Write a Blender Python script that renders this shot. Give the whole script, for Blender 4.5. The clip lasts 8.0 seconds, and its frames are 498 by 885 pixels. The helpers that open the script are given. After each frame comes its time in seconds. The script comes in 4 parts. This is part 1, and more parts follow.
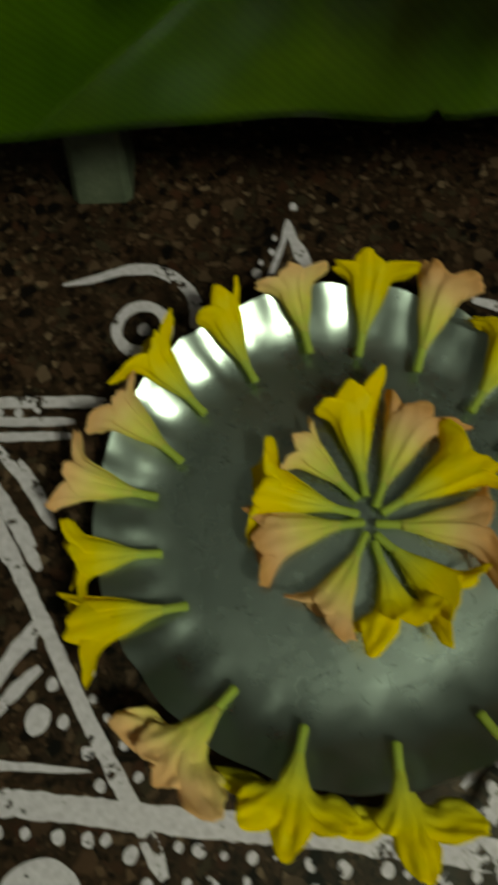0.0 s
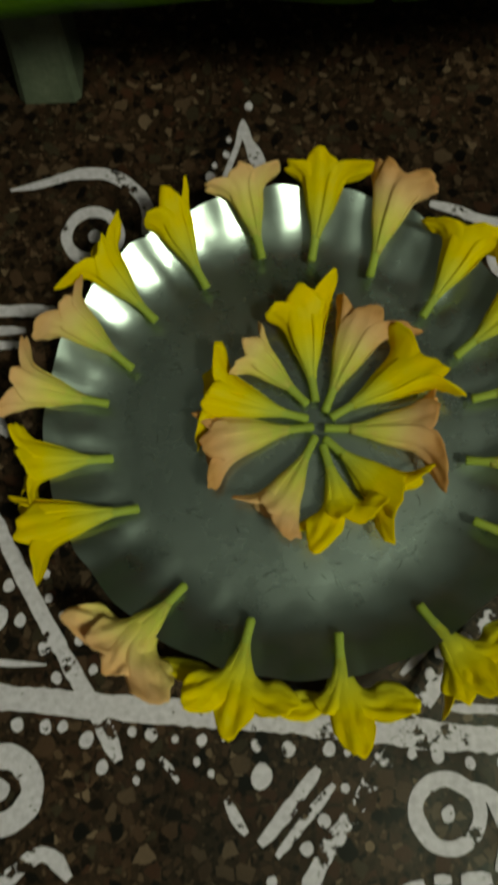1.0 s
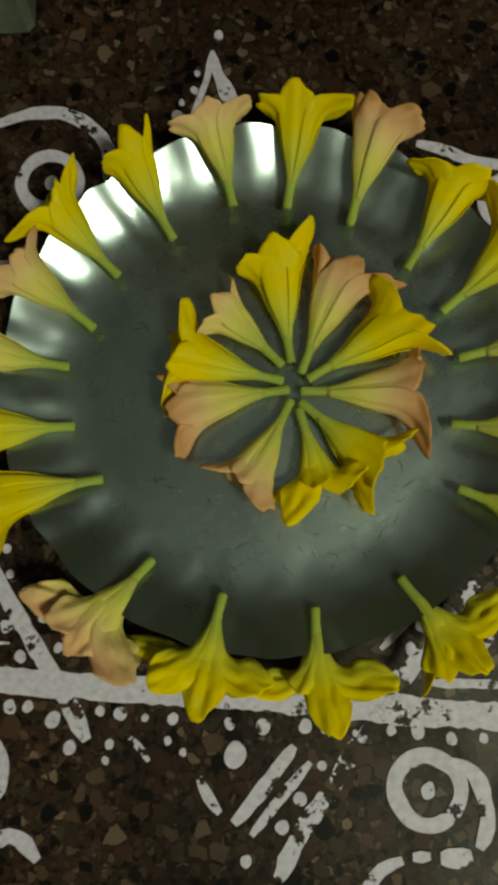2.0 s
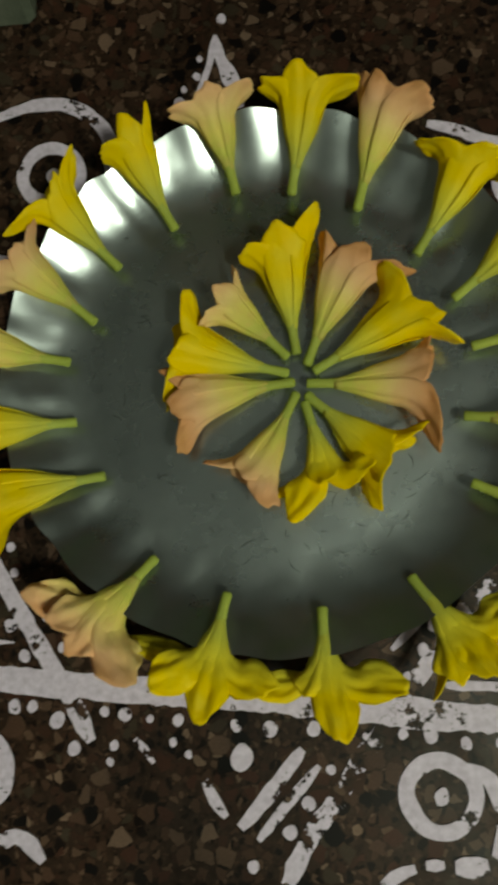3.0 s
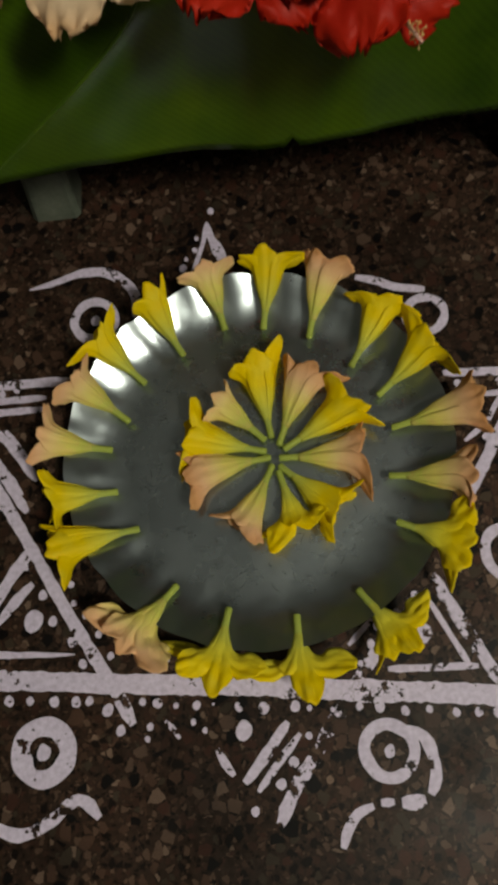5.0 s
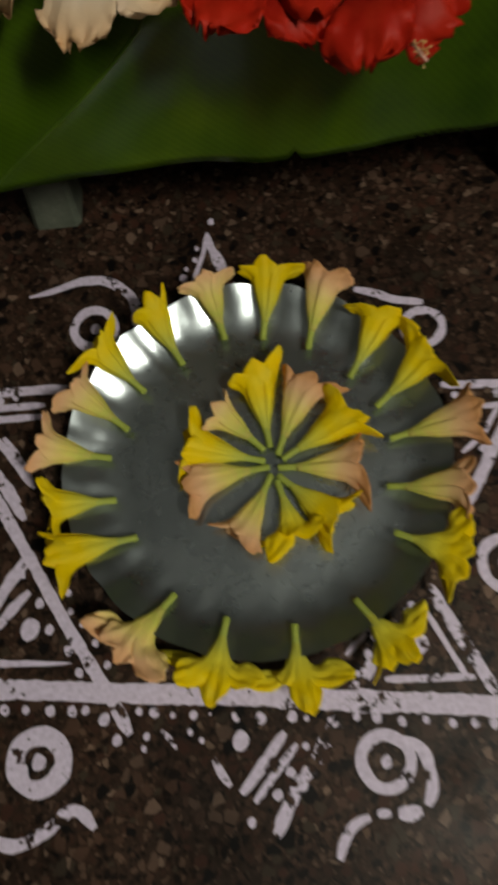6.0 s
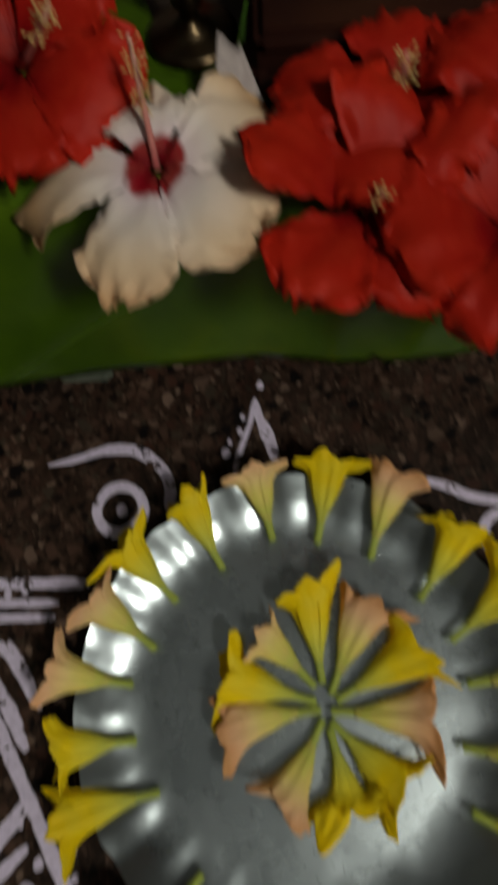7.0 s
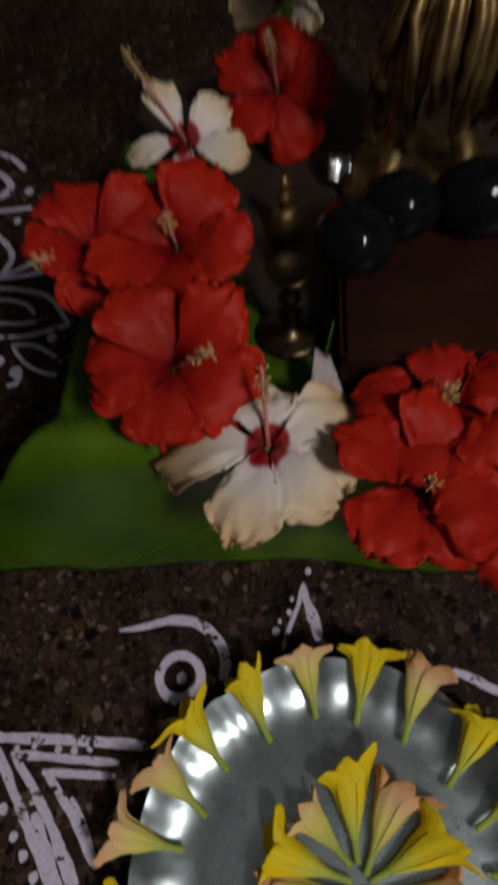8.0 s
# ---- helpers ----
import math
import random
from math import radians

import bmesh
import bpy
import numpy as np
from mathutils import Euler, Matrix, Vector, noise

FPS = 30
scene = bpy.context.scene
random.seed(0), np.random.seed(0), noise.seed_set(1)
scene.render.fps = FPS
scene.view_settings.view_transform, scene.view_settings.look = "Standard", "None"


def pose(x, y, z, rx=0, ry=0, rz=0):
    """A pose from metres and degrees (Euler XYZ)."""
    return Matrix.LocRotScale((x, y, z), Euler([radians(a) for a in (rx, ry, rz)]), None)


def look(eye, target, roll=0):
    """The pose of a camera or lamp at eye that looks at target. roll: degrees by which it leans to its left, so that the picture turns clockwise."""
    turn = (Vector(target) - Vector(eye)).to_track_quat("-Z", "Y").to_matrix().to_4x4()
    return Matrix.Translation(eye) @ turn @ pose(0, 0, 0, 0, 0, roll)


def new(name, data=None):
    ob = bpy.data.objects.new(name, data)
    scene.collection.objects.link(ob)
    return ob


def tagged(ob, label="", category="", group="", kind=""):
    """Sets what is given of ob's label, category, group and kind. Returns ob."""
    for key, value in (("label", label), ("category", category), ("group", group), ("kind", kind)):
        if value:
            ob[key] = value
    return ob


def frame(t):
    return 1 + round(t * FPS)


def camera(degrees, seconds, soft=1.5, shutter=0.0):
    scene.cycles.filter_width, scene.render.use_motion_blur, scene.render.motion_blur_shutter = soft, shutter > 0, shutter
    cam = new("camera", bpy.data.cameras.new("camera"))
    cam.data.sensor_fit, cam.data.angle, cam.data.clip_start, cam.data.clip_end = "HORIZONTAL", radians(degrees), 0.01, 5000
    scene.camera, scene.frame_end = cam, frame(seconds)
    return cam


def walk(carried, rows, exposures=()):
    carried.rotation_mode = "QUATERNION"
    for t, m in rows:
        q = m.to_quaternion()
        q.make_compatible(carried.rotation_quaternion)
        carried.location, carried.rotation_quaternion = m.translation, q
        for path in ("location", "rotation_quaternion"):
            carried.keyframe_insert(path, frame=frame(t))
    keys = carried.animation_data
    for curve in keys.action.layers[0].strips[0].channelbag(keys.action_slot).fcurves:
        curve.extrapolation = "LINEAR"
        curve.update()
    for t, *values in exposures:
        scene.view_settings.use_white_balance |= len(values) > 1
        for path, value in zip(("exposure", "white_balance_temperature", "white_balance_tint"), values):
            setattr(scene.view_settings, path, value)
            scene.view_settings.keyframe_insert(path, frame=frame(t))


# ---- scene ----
cam = camera(42.0, 8.0, soft=4.0, shutter=0.8)
PATH = [
    (0, (-0.055, -0.071, 0.392), (-0.129, 0.576, -1.499), -7.3),
    (0.5, (-0.029, -0.082, 0.391), (-0.074, 0.48, -1.527), -5.9),
    (1, (-0.03, -0.09, 0.387), (-0.085, 0.372, -1.558), -8.0),
    (1.5, (-0.029, -0.093, 0.382), (-0.07, 0.274, -1.584), -7.8),
    (1.7, (-0.024, -0.088, 0.374), (-0.067, 0.264, -1.595), -8.8),
    (2.8, (-0.006, -0.075, 0.353), (-0.103, 0.212, -1.624), -20.2),
    (3, (-0.004, -0.079, 0.353), (-0.14, 0.238, -1.617), -25.4),
    (3.5, (-0.009, -0.081, 0.352), (-0.18, 0.229, -1.617), -30.3),
    (4, (0.0, -0.087, 0.365), (-0.164, 0.276, -1.595), -27.0),
    (4.5, (0.012, -0.117, 0.439), (-0.101, 0.372, -1.496), -17.9),
    (4.7, (0.012, -0.121, 0.48), (-0.113, 0.413, -1.443), -18.1),
    (5.8, (-0.004, -0.131, 0.502), (-0.035, 0.481, -1.402), -7.3),
    (6, (0.003, -0.124, 0.496), (-0.073, 0.478, -1.41), -11.6),
    (6.5, (-0.009, -0.057, 0.468), (-0.165, 0.551, -1.431), -17.8),
    (7, (-0.019, 0.035, 0.466), (-0.13, 0.688, -1.421), -11.1),
    (7.5, (-0.045, 0.064, 0.508), (-0.192, 0.878, -1.313), -8.2),
    (8, (-0.05, 0.043, 0.565), (-0.196, 1.058, -1.152), -5.8),
]
EXPOSURES = [(0.0, -0.33, 8000, -30), (1.7, -0.22, 7500, -27), (3.5, -0.12, 7050, -8), (6.0, -0.18, 6850, 4), (7.0, -0.38, 6550, 5), (8.0, -0.36, 6200, 9)]
walk(cam, [(t, look(eye, target, roll)) for t, eye, target, roll in PATH], EXPOSURES)

# ---- world and lamp ----
world = bpy.data.worlds.new("room_dark")
world.use_nodes = True
world.node_tree.nodes["Background"].inputs[0].default_value = (0.5, 0.55, 0.6, 1)
world.node_tree.nodes["Background"].inputs[1].default_value = 0.02
scene.world = world
lamp_data = bpy.data.lights.new("tube_light", "AREA")
lamp_data.shape, lamp_data.size, lamp_data.size_y = "RECTANGLE", 0.6, 0.18
lamp_data.energy, lamp_data.color = 31.0, (1.0, 0.97, 0.89)
lamp = new("tube_light", lamp_data)
LAMP_AT = Vector((0.93, -0.86, 1.72))
lamp.matrix_world = look(LAMP_AT, (0, 0.05, 0)) @ pose(0, 0, 0, 0, 0, 90)


# ---- materials ----
def material(name, rough=0.5, metal=0.0, spec=0.5):
    m = bpy.data.materials.new(name)
    m.use_nodes = True
    b = m.node_tree.nodes["Principled BSDF"]
    b.inputs["Roughness"].default_value, b.inputs["Metallic"].default_value = rough, metal
    b.inputs["Specular IOR Level"].default_value = spec
    return m, m.node_tree.nodes, m.node_tree.links, b


def ramp(nodes, stops, mode="LINEAR"):
    r = nodes.new("ShaderNodeValToRGB")
    r.color_ramp.interpolation = mode
    e = r.color_ramp.elements
    while len(e) < len(stops):
        e.new(0.5)
    for k, (p, c) in zip(e, stops):
        k.position, k.color = p, (*c, 1)
    return r


def coords(nodes, kind="Object"):
    return nodes.new("ShaderNodeTexCoord").outputs[kind]


def tex_noise(nodes, links, vec, scale, detail=4.0, rough=0.55):
    n = nodes.new("ShaderNodeTexNoise")
    n.inputs["Scale"].default_value, n.inputs["Detail"].default_value, n.inputs["Roughness"].default_value = scale, detail, rough
    links.new(vec, n.inputs["Vector"])
    return n


def bump(nodes, links, height, b, strength=0.3, dist=0.001):
    k = nodes.new("ShaderNodeBump")
    k.inputs["Strength"].default_value, k.inputs["Distance"].default_value = strength, dist
    links.new(height, k.inputs["Height"])
    links.new(k.outputs[0], b.inputs["Normal"])


def mix(nodes, links, fac, a, b, mode="MIX"):
    k = nodes.new("ShaderNodeMix")
    k.data_type, k.blend_type = "RGBA", mode
    for value, slot in ((fac, 0), (a, 6), (b, 7)):
        if isinstance(value, (int, float)):
            k.inputs[slot].default_value = value
        elif isinstance(value, tuple):
            k.inputs[slot].default_value = (*value, 1)
        else:
            links.new(value, k.inputs[slot])
    return k.outputs[2]


def mottled(name, stops, scale, rough=0.5, metal=0.0, bump_s=0.2, dist=0.0008, spec=0.5):
    """A surface whose colour drifts between the stops by noise at two scales."""
    m, n, l, b = material(name, rough, metal, spec)
    v = coords(n)
    a, f = tex_noise(n, l, v, scale), tex_noise(n, l, v, scale * 7)
    r = ramp(n, stops)
    l.new(a.outputs[0], r.inputs[0])
    l.new(mix(n, l, 0.25, r.outputs[0], f.outputs[0], "OVERLAY"), b.inputs["Base Color"])
    bump(n, l, f.outputs[0], b, bump_s, dist)
    return m


def terrazzo():
    """Angular stone chips of three sizes, tan, rust, grey and black, set in brown cement."""
    m, n, l, b = material("terrazzo", 0.45, spec=0.15)
    v = coords(n)
    warp = tex_noise(n, l, v, 150, 3)
    vec = n.new("ShaderNodeVectorMath")
    vec.operation = "MULTIPLY_ADD"
    l.new(warp.outputs["Color"], vec.inputs[0])
    vec.inputs[1].default_value = (0.0035, 0.0035, 0.0)
    l.new(v, vec.inputs[2])
    cement = ramp(n, [(0.35, (0.026, 0.017, 0.012)), (0.65, (0.052, 0.036, 0.026))])
    l.new(tex_noise(n, l, v, 220, 4).outputs[0], cement.inputs[0])
    colour = cement.outputs[0]
    for scale, share, joint, stops in (
            (330, 0.55, 0.10, [(0.0, (0.012, 0.008, 0.006)), (0.3, (0.050, 0.030, 0.022)), (0.55, (0.075, 0.050, 0.036)), (0.75, (0.130, 0.095, 0.072)), (0.9, (0.008, 0.007, 0.007))]),
            (190, 0.62, 0.09, [(0.0, (0.010, 0.007, 0.006)), (0.22, (0.055, 0.032, 0.023)), (0.5, (0.080, 0.052, 0.038)), (0.72, (0.125, 0.090, 0.068)), (0.86, (0.060, 0.054, 0.040)), (0.95, (0.22, 0.175, 0.14))]),
            (112, 0.42, 0.10, [(0.0, (0.006, 0.005, 0.005)), (0.22, (0.070, 0.036, 0.026)), (0.45, (0.095, 0.062, 0.046)), (0.68, (0.060, 0.052, 0.038)), (0.82, (0.135, 0.100, 0.078)), (0.95, (0.20, 0.155, 0.125))])):
        cell, gap = n.new("ShaderNodeTexVoronoi"), n.new("ShaderNodeTexVoronoi")
        gap.feature = "DISTANCE_TO_EDGE"
        for k in (cell, gap):
            k.inputs["Scale"].default_value = scale
            l.new(vec.outputs[0], k.inputs["Vector"])
        pick = n.new("ShaderNodeSeparateColor")
        l.new(cell.outputs["Color"], pick.inputs[0])
        r = ramp(n, stops, "CONSTANT")
        l.new(pick.outputs[0], r.inputs[0])
        grain = mix(n, l, 0.35, r.outputs[0], tex_noise(n, l, v, 700, 3).outputs[0], "OVERLAY")
        chosen = n.new("ShaderNodeMath")
        chosen.operation = "LESS_THAN"
        l.new(pick.outputs[1], chosen.inputs[0])
        chosen.inputs[1].default_value = share
        # each chip is cut back from its neighbours by its own amount
        back = n.new("ShaderNodeMath")
        back.operation = "MULTIPLY_ADD"
        l.new(pick.outputs[2], back.inputs[0])
        back.inputs[1].default_value, back.inputs[2].default_value = 0.16, joint * 0.4
        inside = n.new("ShaderNodeMath")
        inside.operation = "GREATER_THAN"
        l.new(gap.outputs["Distance"], inside.inputs[0])
        l.new(back.outputs[0], inside.inputs[1])
        both = n.new("ShaderNodeMath")
        both.operation = "MULTIPLY"
        l.new(chosen.outputs[0], both.inputs[0])
        l.new(inside.outputs[0], both.inputs[1])
        colour = mix(n, l, both.outputs[0], colour, grain)
    big = tex_noise(n, l, v, 9, 5)
    stain = ramp(n, [(0.3, (0.36, 0.31, 0.29)), (0.7, (0.98, 0.80, 0.72))])
    l.new(big.outputs[0], stain.inputs[0])
    l.new(mix(n, l, 1.0, colour, stain.outputs[0], "MULTIPLY"), b.inputs["Base Color"])
    fine = tex_noise(n, l, v, 400, 3)
    gloss = ramp(n, [(0.3, (0.34, 0.34, 0.34)), (0.75, (0.6, 0.6, 0.6))])
    l.new(tex_noise(n, l, v, 30, 6).outputs[0], gloss.inputs[0])
    l.new(gloss.outputs[0], b.inputs["Roughness"])
    bump(n, l, fine.outputs[0], b, 0.12, 0.0006)
    return m


def kolam_paint(name, worn):
    """White paint, chipped away in small flakes so that the floor shows."""
    m, n, l, b = material(name, 0.7)
    v = coords(n)
    a, f = tex_noise(n, l, v, 45, 6, 0.62), tex_noise(n, l, v, 260, 3)
    r = ramp(n, [(0.3, (0.56, 0.48, 0.62)), (0.7, (0.76, 0.67, 0.84))])
    l.new(f.outputs[0], r.inputs[0])
    l.new(r.outputs[0], b.inputs["Base Color"])
    bump(n, l, f.outputs[0], b, 0.3, 0.0004)
    chips = ramp(n, [(worn, (0, 0, 0)), (worn + 0.03, (1, 1, 1))])
    both = n.new("ShaderNodeMath")
    both.operation = "MULTIPLY_ADD"
    l.new(f.outputs[0], both.inputs[0])
    both.inputs[1].default_value = 0.3
    l.new(a.outputs[0], both.inputs[2])
    shift = n.new("ShaderNodeMath")
    shift.operation = "SUBTRACT"
    l.new(both.outputs[0], shift.inputs[0])
    shift.inputs[1].default_value = 0.15
    l.new(shift.outputs[0], chips.inputs[0])
    l.new(chips.outputs[0], b.inputs["Alpha"])
    return m


def petal(name, stops, lo, hi, vary, rough=0.55, through_light=0.2, axis="Y", blotch=0.55):
    """Soft petal tissue: pigment graded from base to tip along the petal, fine veins, some light passing."""
    m, n, l, b = material(name, rough, spec=0.14)
    v = coords(n)
    xyz = n.new("ShaderNodeSeparateXYZ")
    l.new(v, xyz.inputs[0])
    span = n.new("ShaderNodeMapRange")
    span.inputs[1].default_value, span.inputs[2].default_value = lo, hi
    if axis == "Y":
        l.new(xyz.outputs[1], span.inputs[0])
    else:
        reach = n.new("ShaderNodeVectorMath")
        reach.operation = "LENGTH"
        l.new(v, reach.inputs[0])
        l.new(reach.outputs["Value"], span.inputs[0])
    r = ramp(n, stops)
    wob = tex_noise(n, l, v, 55, 4)
    add = n.new("ShaderNodeMath")
    add.operation = "MULTIPLY_ADD"
    l.new(wob.outputs[0], add.inputs[0])
    add.inputs[1].default_value = 0.22
    l.new(span.outputs[0], add.inputs[2])
    less = n.new("ShaderNodeMath")
    less.operation = "SUBTRACT"
    l.new(add.outputs[0], less.inputs[0])
    less.inputs[1].default_value = 0.11
    l.new(less.outputs[0], r.inputs[0])
    info = n.new("ShaderNodeObjectInfo")
    patch = ramp(n, [(0.42, (0, 0, 0)), (0.75, (1, 1, 1))])
    l.new(tex_noise(n, l, v, 90, 5).outputs[0], patch.inputs[0])
    col = mix(n, l, patch.outputs[0], r.outputs[0], mix(n, l, blotch, r.outputs[0], vary))
    hue = n.new("ShaderNodeHueSaturation")
    l.new(col, hue.inputs["Color"])
    rnd = n.new("ShaderNodeMapRange")
    rnd.inputs[3].default_value, rnd.inputs[4].default_value = 0.92, 1.06
    l.new(info.outputs["Random"], rnd.inputs[0])
    l.new(rnd.outputs[0], hue.inputs["Value"])
    l.new(hue.outputs[0], b.inputs["Base Color"])
    veins = tex_noise(n, l, v, 330, 3)
    bump(n, l, veins.outputs[0], b, 0.35, 0.0006)
    glow = n.new("ShaderNodeBsdfTranslucent")
    l.new(hue.outputs[0], glow.inputs[0])
    both = n.new("ShaderNodeMixShader")
    both.inputs[0].default_value = through_light
    l.new(b.outputs[0], both.inputs[1])
    l.new(glow.outputs[0], both.inputs[2])
    l.new(both.outputs[0], n["Material Output"].inputs[0])
    return m


def plate_metal():
    """Steel, dull and scuffed on the flat, brighter and slightly hammered towards the rim."""
    m, n, l, b = material("worn_steel", 0.3, 0.96)
    v = coords(n)
    grime = tex_noise(n, l, v, 14, 6, 0.6)
    c = ramp(n, [(0.3, (0.40, 0.445, 0.46)), (0.7, (0.55, 0.605, 0.63))])
    l.new(grime.outputs[0], c.inputs[0])
    l.new(c.outputs[0], b.inputs["Base Color"])
    reach = n.new("ShaderNodeVectorMath")
    reach.operation = "LENGTH"
    l.new(v, reach.inputs[0])
    out = n.new("ShaderNodeMapRange")
    out.inputs[1].default_value, out.inputs[2].default_value = 0.085, 0.135
    out.inputs[3].default_value, out.inputs[4].default_value = 0.27, 0.30
    l.new(reach.outputs["Value"], out.inputs[0])
    scuff = n.new("ShaderNodeMath")
    scuff.operation = "MULTIPLY_ADD"
    l.new(tex_noise(n, l, v, 40, 6, 0.65).outputs[0], scuff.inputs[0])
    scuff.inputs[1].default_value = 0.16
    l.new(out.outputs[0], scuff.inputs[2])
    less = n.new("ShaderNodeMath")
    less.operation = "SUBTRACT"
    l.new(scuff.outputs[0], less.inputs[0])
    less.inputs[1].default_value = 0.08
    l.new(less.outputs[0], b.inputs["Roughness"])
    dents = n.new("ShaderNodeMapRange")
    dents.inputs[1].default_value, dents.inputs[2].default_value = 0.09, 0.14
    dents.inputs[3].default_value, dents.inputs[4].default_value = 0.05, 0.50
    l.new(reach.outputs["Value"], dents.inputs[0])
    k = n.new("ShaderNodeBump")
    k.inputs["Distance"].default_value = 0.003
    l.new(dents.outputs[0], k.inputs["Strength"])
    l.new(tex_noise(n, l, v, 40, 1).outputs[0], k.inputs["Height"])
    l.new(k.outputs[0], b.inputs["Normal"])
    return m


def banana_leaf_skin():
    m, n, l, b = material("banana_leaf_skin", 0.25, spec=0.5)
    v = coords(n)
    xyz = n.new("ShaderNodeSeparateXYZ")
    l.new(v, xyz.inputs[0])
    wave = n.new("ShaderNodeTexWave")
    wave.inputs["Scale"].default_value, wave.inputs["Distortion"].default_value, wave.inputs["Detail"].default_value = 95, 2.5, 3
    wave.bands_direction = "DIAGONAL"
    l.new(v, wave.inputs["Vector"])
    big = tex_noise(n, l, v, 9, 5)
    r = ramp(n, [(0.3, (0.026, 0.060, 0.002)), (0.55, (0.060, 0.118, 0.004)), (0.75, (0.105, 0.175, 0.007))])
    l.new(big.outputs[0], r.inputs[0])
    col = mix(n, l, 0.07, r.outputs[0], wave.outputs[0], "SOFT_LIGHT")
    l.new(col, b.inputs["Base Color"])
    bump(n, l, wave.outputs[0], b, 0.04, 0.0003)
    glow = n.new("ShaderNodeBsdfTranslucent")
    l.new(col, glow.inputs[0])
    both = n.new("ShaderNodeMixShader")
    both.inputs[0].default_value = 0.2
    l.new(b.outputs[0], both.inputs[1])
    l.new(glow.outputs[0], both.inputs[2])
    l.new(both.outputs[0], n["Material Output"].inputs[0])
    return m


M_FLOOR = terrazzo()
M_PAINT = kolam_paint("chalky_white_paint", 0.37)
M_HALF = kolam_paint("flaking_white_paint", 0.42)
M_WORN = kolam_paint("worn_white_paint", 0.48)
M_WALL = mottled("limewashed_wall", [(0.3, (0.13, 0.13, 0.125)), (0.7, (0.18, 0.175, 0.165))], 3, 0.9, bump_s=0.3, dist=0.004)
M_CEIL = mottled("ceiling_paint", [(0.3, (0.66, 0.68, 0.68)), (0.7, (0.74, 0.76, 0.755))], 3, 0.9)
M_STEEL = plate_metal()
M_SCRATCH = mottled("scratched_steel", [(0.3, (0.02, 0.02, 0.02)), (0.7, (0.08, 0.08, 0.08))], 200, 0.5, 0.6)
M_STEM = petal("green_tube", [(0.0, (0.40, 0.48, 0.09)), (0.33, (0.49, 0.55, 0.11)), (1.0, (0.66, 0.64, 0.10))], 0.0, 0.045, (0.45, 0.5, 0.1))
M_YELLOW = petal("yellow_petal", [(0.0, (0.50, 0.56, 0.11)), (0.16, (0.64, 0.63, 0.09)), (0.36, (0.82, 0.71, 0.05)), (0.55, (0.92, 0.69, 0.008)), (1.0, (0.94, 0.66, 0.003))], 0.014, 0.066, (0.86, 0.72, 0.06))
M_PEACH = petal("withered_peach_petal", [(0.0, (0.50, 0.56, 0.11)), (0.16, (0.62, 0.62, 0.12)), (0.38, (0.84, 0.74, 0.17)), (0.58, (0.90, 0.69, 0.27)), (0.78, (0.90, 0.55, 0.30)), (0.92, (0.82, 0.43, 0.21)), (1.0, (0.66, 0.31, 0.12))], 0.014, 0.066, (0.86, 0.50, 0.22))
M_RED = petal("red_hibiscus_petal", [(0.0, (0.10, 0.001, 0.003)), (0.25, (0.26, 0.004, 0.005)), (0.4, (0.35, 0.009, 0.005)), (1.0, (0.50, 0.018, 0.006))], 0.0, 0.055, (0.50, 0.032, 0.012), 0.5, 0.2, "R")
M_CREAM = petal("cream_hibiscus_petal", [(0.0, (0.18, 0.003, 0.008)), (0.21, (0.34, 0.006, 0.016)), (0.26, (0.86, 0.72, 0.74)), (0.45, (0.88, 0.77, 0.70)), (0.75, (0.87, 0.66, 0.45)), (1.0, (0.74, 0.46, 0.24))], 0.0, 0.055, (0.84, 0.6, 0.36), 0.55, 0.25, "R", 0.1)
M_COLUMN = petal("stamen_column_pink", [(0.0, (0.55, 0.12, 0.12)), (1.0, (0.75, 0.45, 0.35))], 0.0, 0.05, (0.7, 0.3, 0.25), axis="R")
M_POLLEN = mottled("orange_pollen", [(0.3, (0.55, 0.30, 0.08)), (0.7, (0.70, 0.50, 0.22))], 300, 0.8)
M_LEAF = banana_leaf_skin()
M_RIB = mottled("pale_leaf_rib", [(0.3, (0.050, 0.100, 0.006)), (0.7, (0.080, 0.140, 0.010))], 60, 0.4)
M_LEG = mottled("chalky_green_paint", [(0.3, (0.08, 0.095, 0.07)), (0.7, (0.16, 0.175, 0.135))], 40, 0.6, bump_s=0.5, dist=0.001)
M_WOOD = mottled("dark_stool_wood", [(0.3, (0.014, 0.009, 0.006)), (0.7, (0.034, 0.021, 0.013))], 25, 0.55)
M_MAHOGANY = mottled("dark_red_wood", [(0.3, (0.014, 0.004, 0.003)), (0.7, (0.046, 0.013, 0.007))], 12, 0.36, spec=0.35)
M_STONE = mottled("black_polished_stone", [(0.3, (0.003, 0.003, 0.004)), (0.7, (0.007, 0.007, 0.008))], 50, 0.05, bump_s=0.02, spec=0.16)
M_BRASS = mottled("tarnished_brass", [(0.3, (0.13, 0.078, 0.032)), (0.5, (0.30, 0.195, 0.080)), (0.72, (0.52, 0.37, 0.17))], 60, 0.5, 1.0, 0.4, 0.001)
M_BRONZE = mottled("dark_bronze", [(0.3, (0.05, 0.035, 0.02)), (0.7, (0.16, 0.11, 0.06))], 60, 0.3, 1.0, 0.3)
M_SILVER = mottled("crumpled_silver", [(0.3, (0.5, 0.5, 0.52)), (0.7, (0.75, 0.75, 0.77))], 90, 0.2, 1.0, 0.5)
M_BUD = mottled("dry_bud_skin", [(0.3, (0.25, 0.18, 0.11)), (0.7, (0.42, 0.33, 0.22))], 120, 0.7)
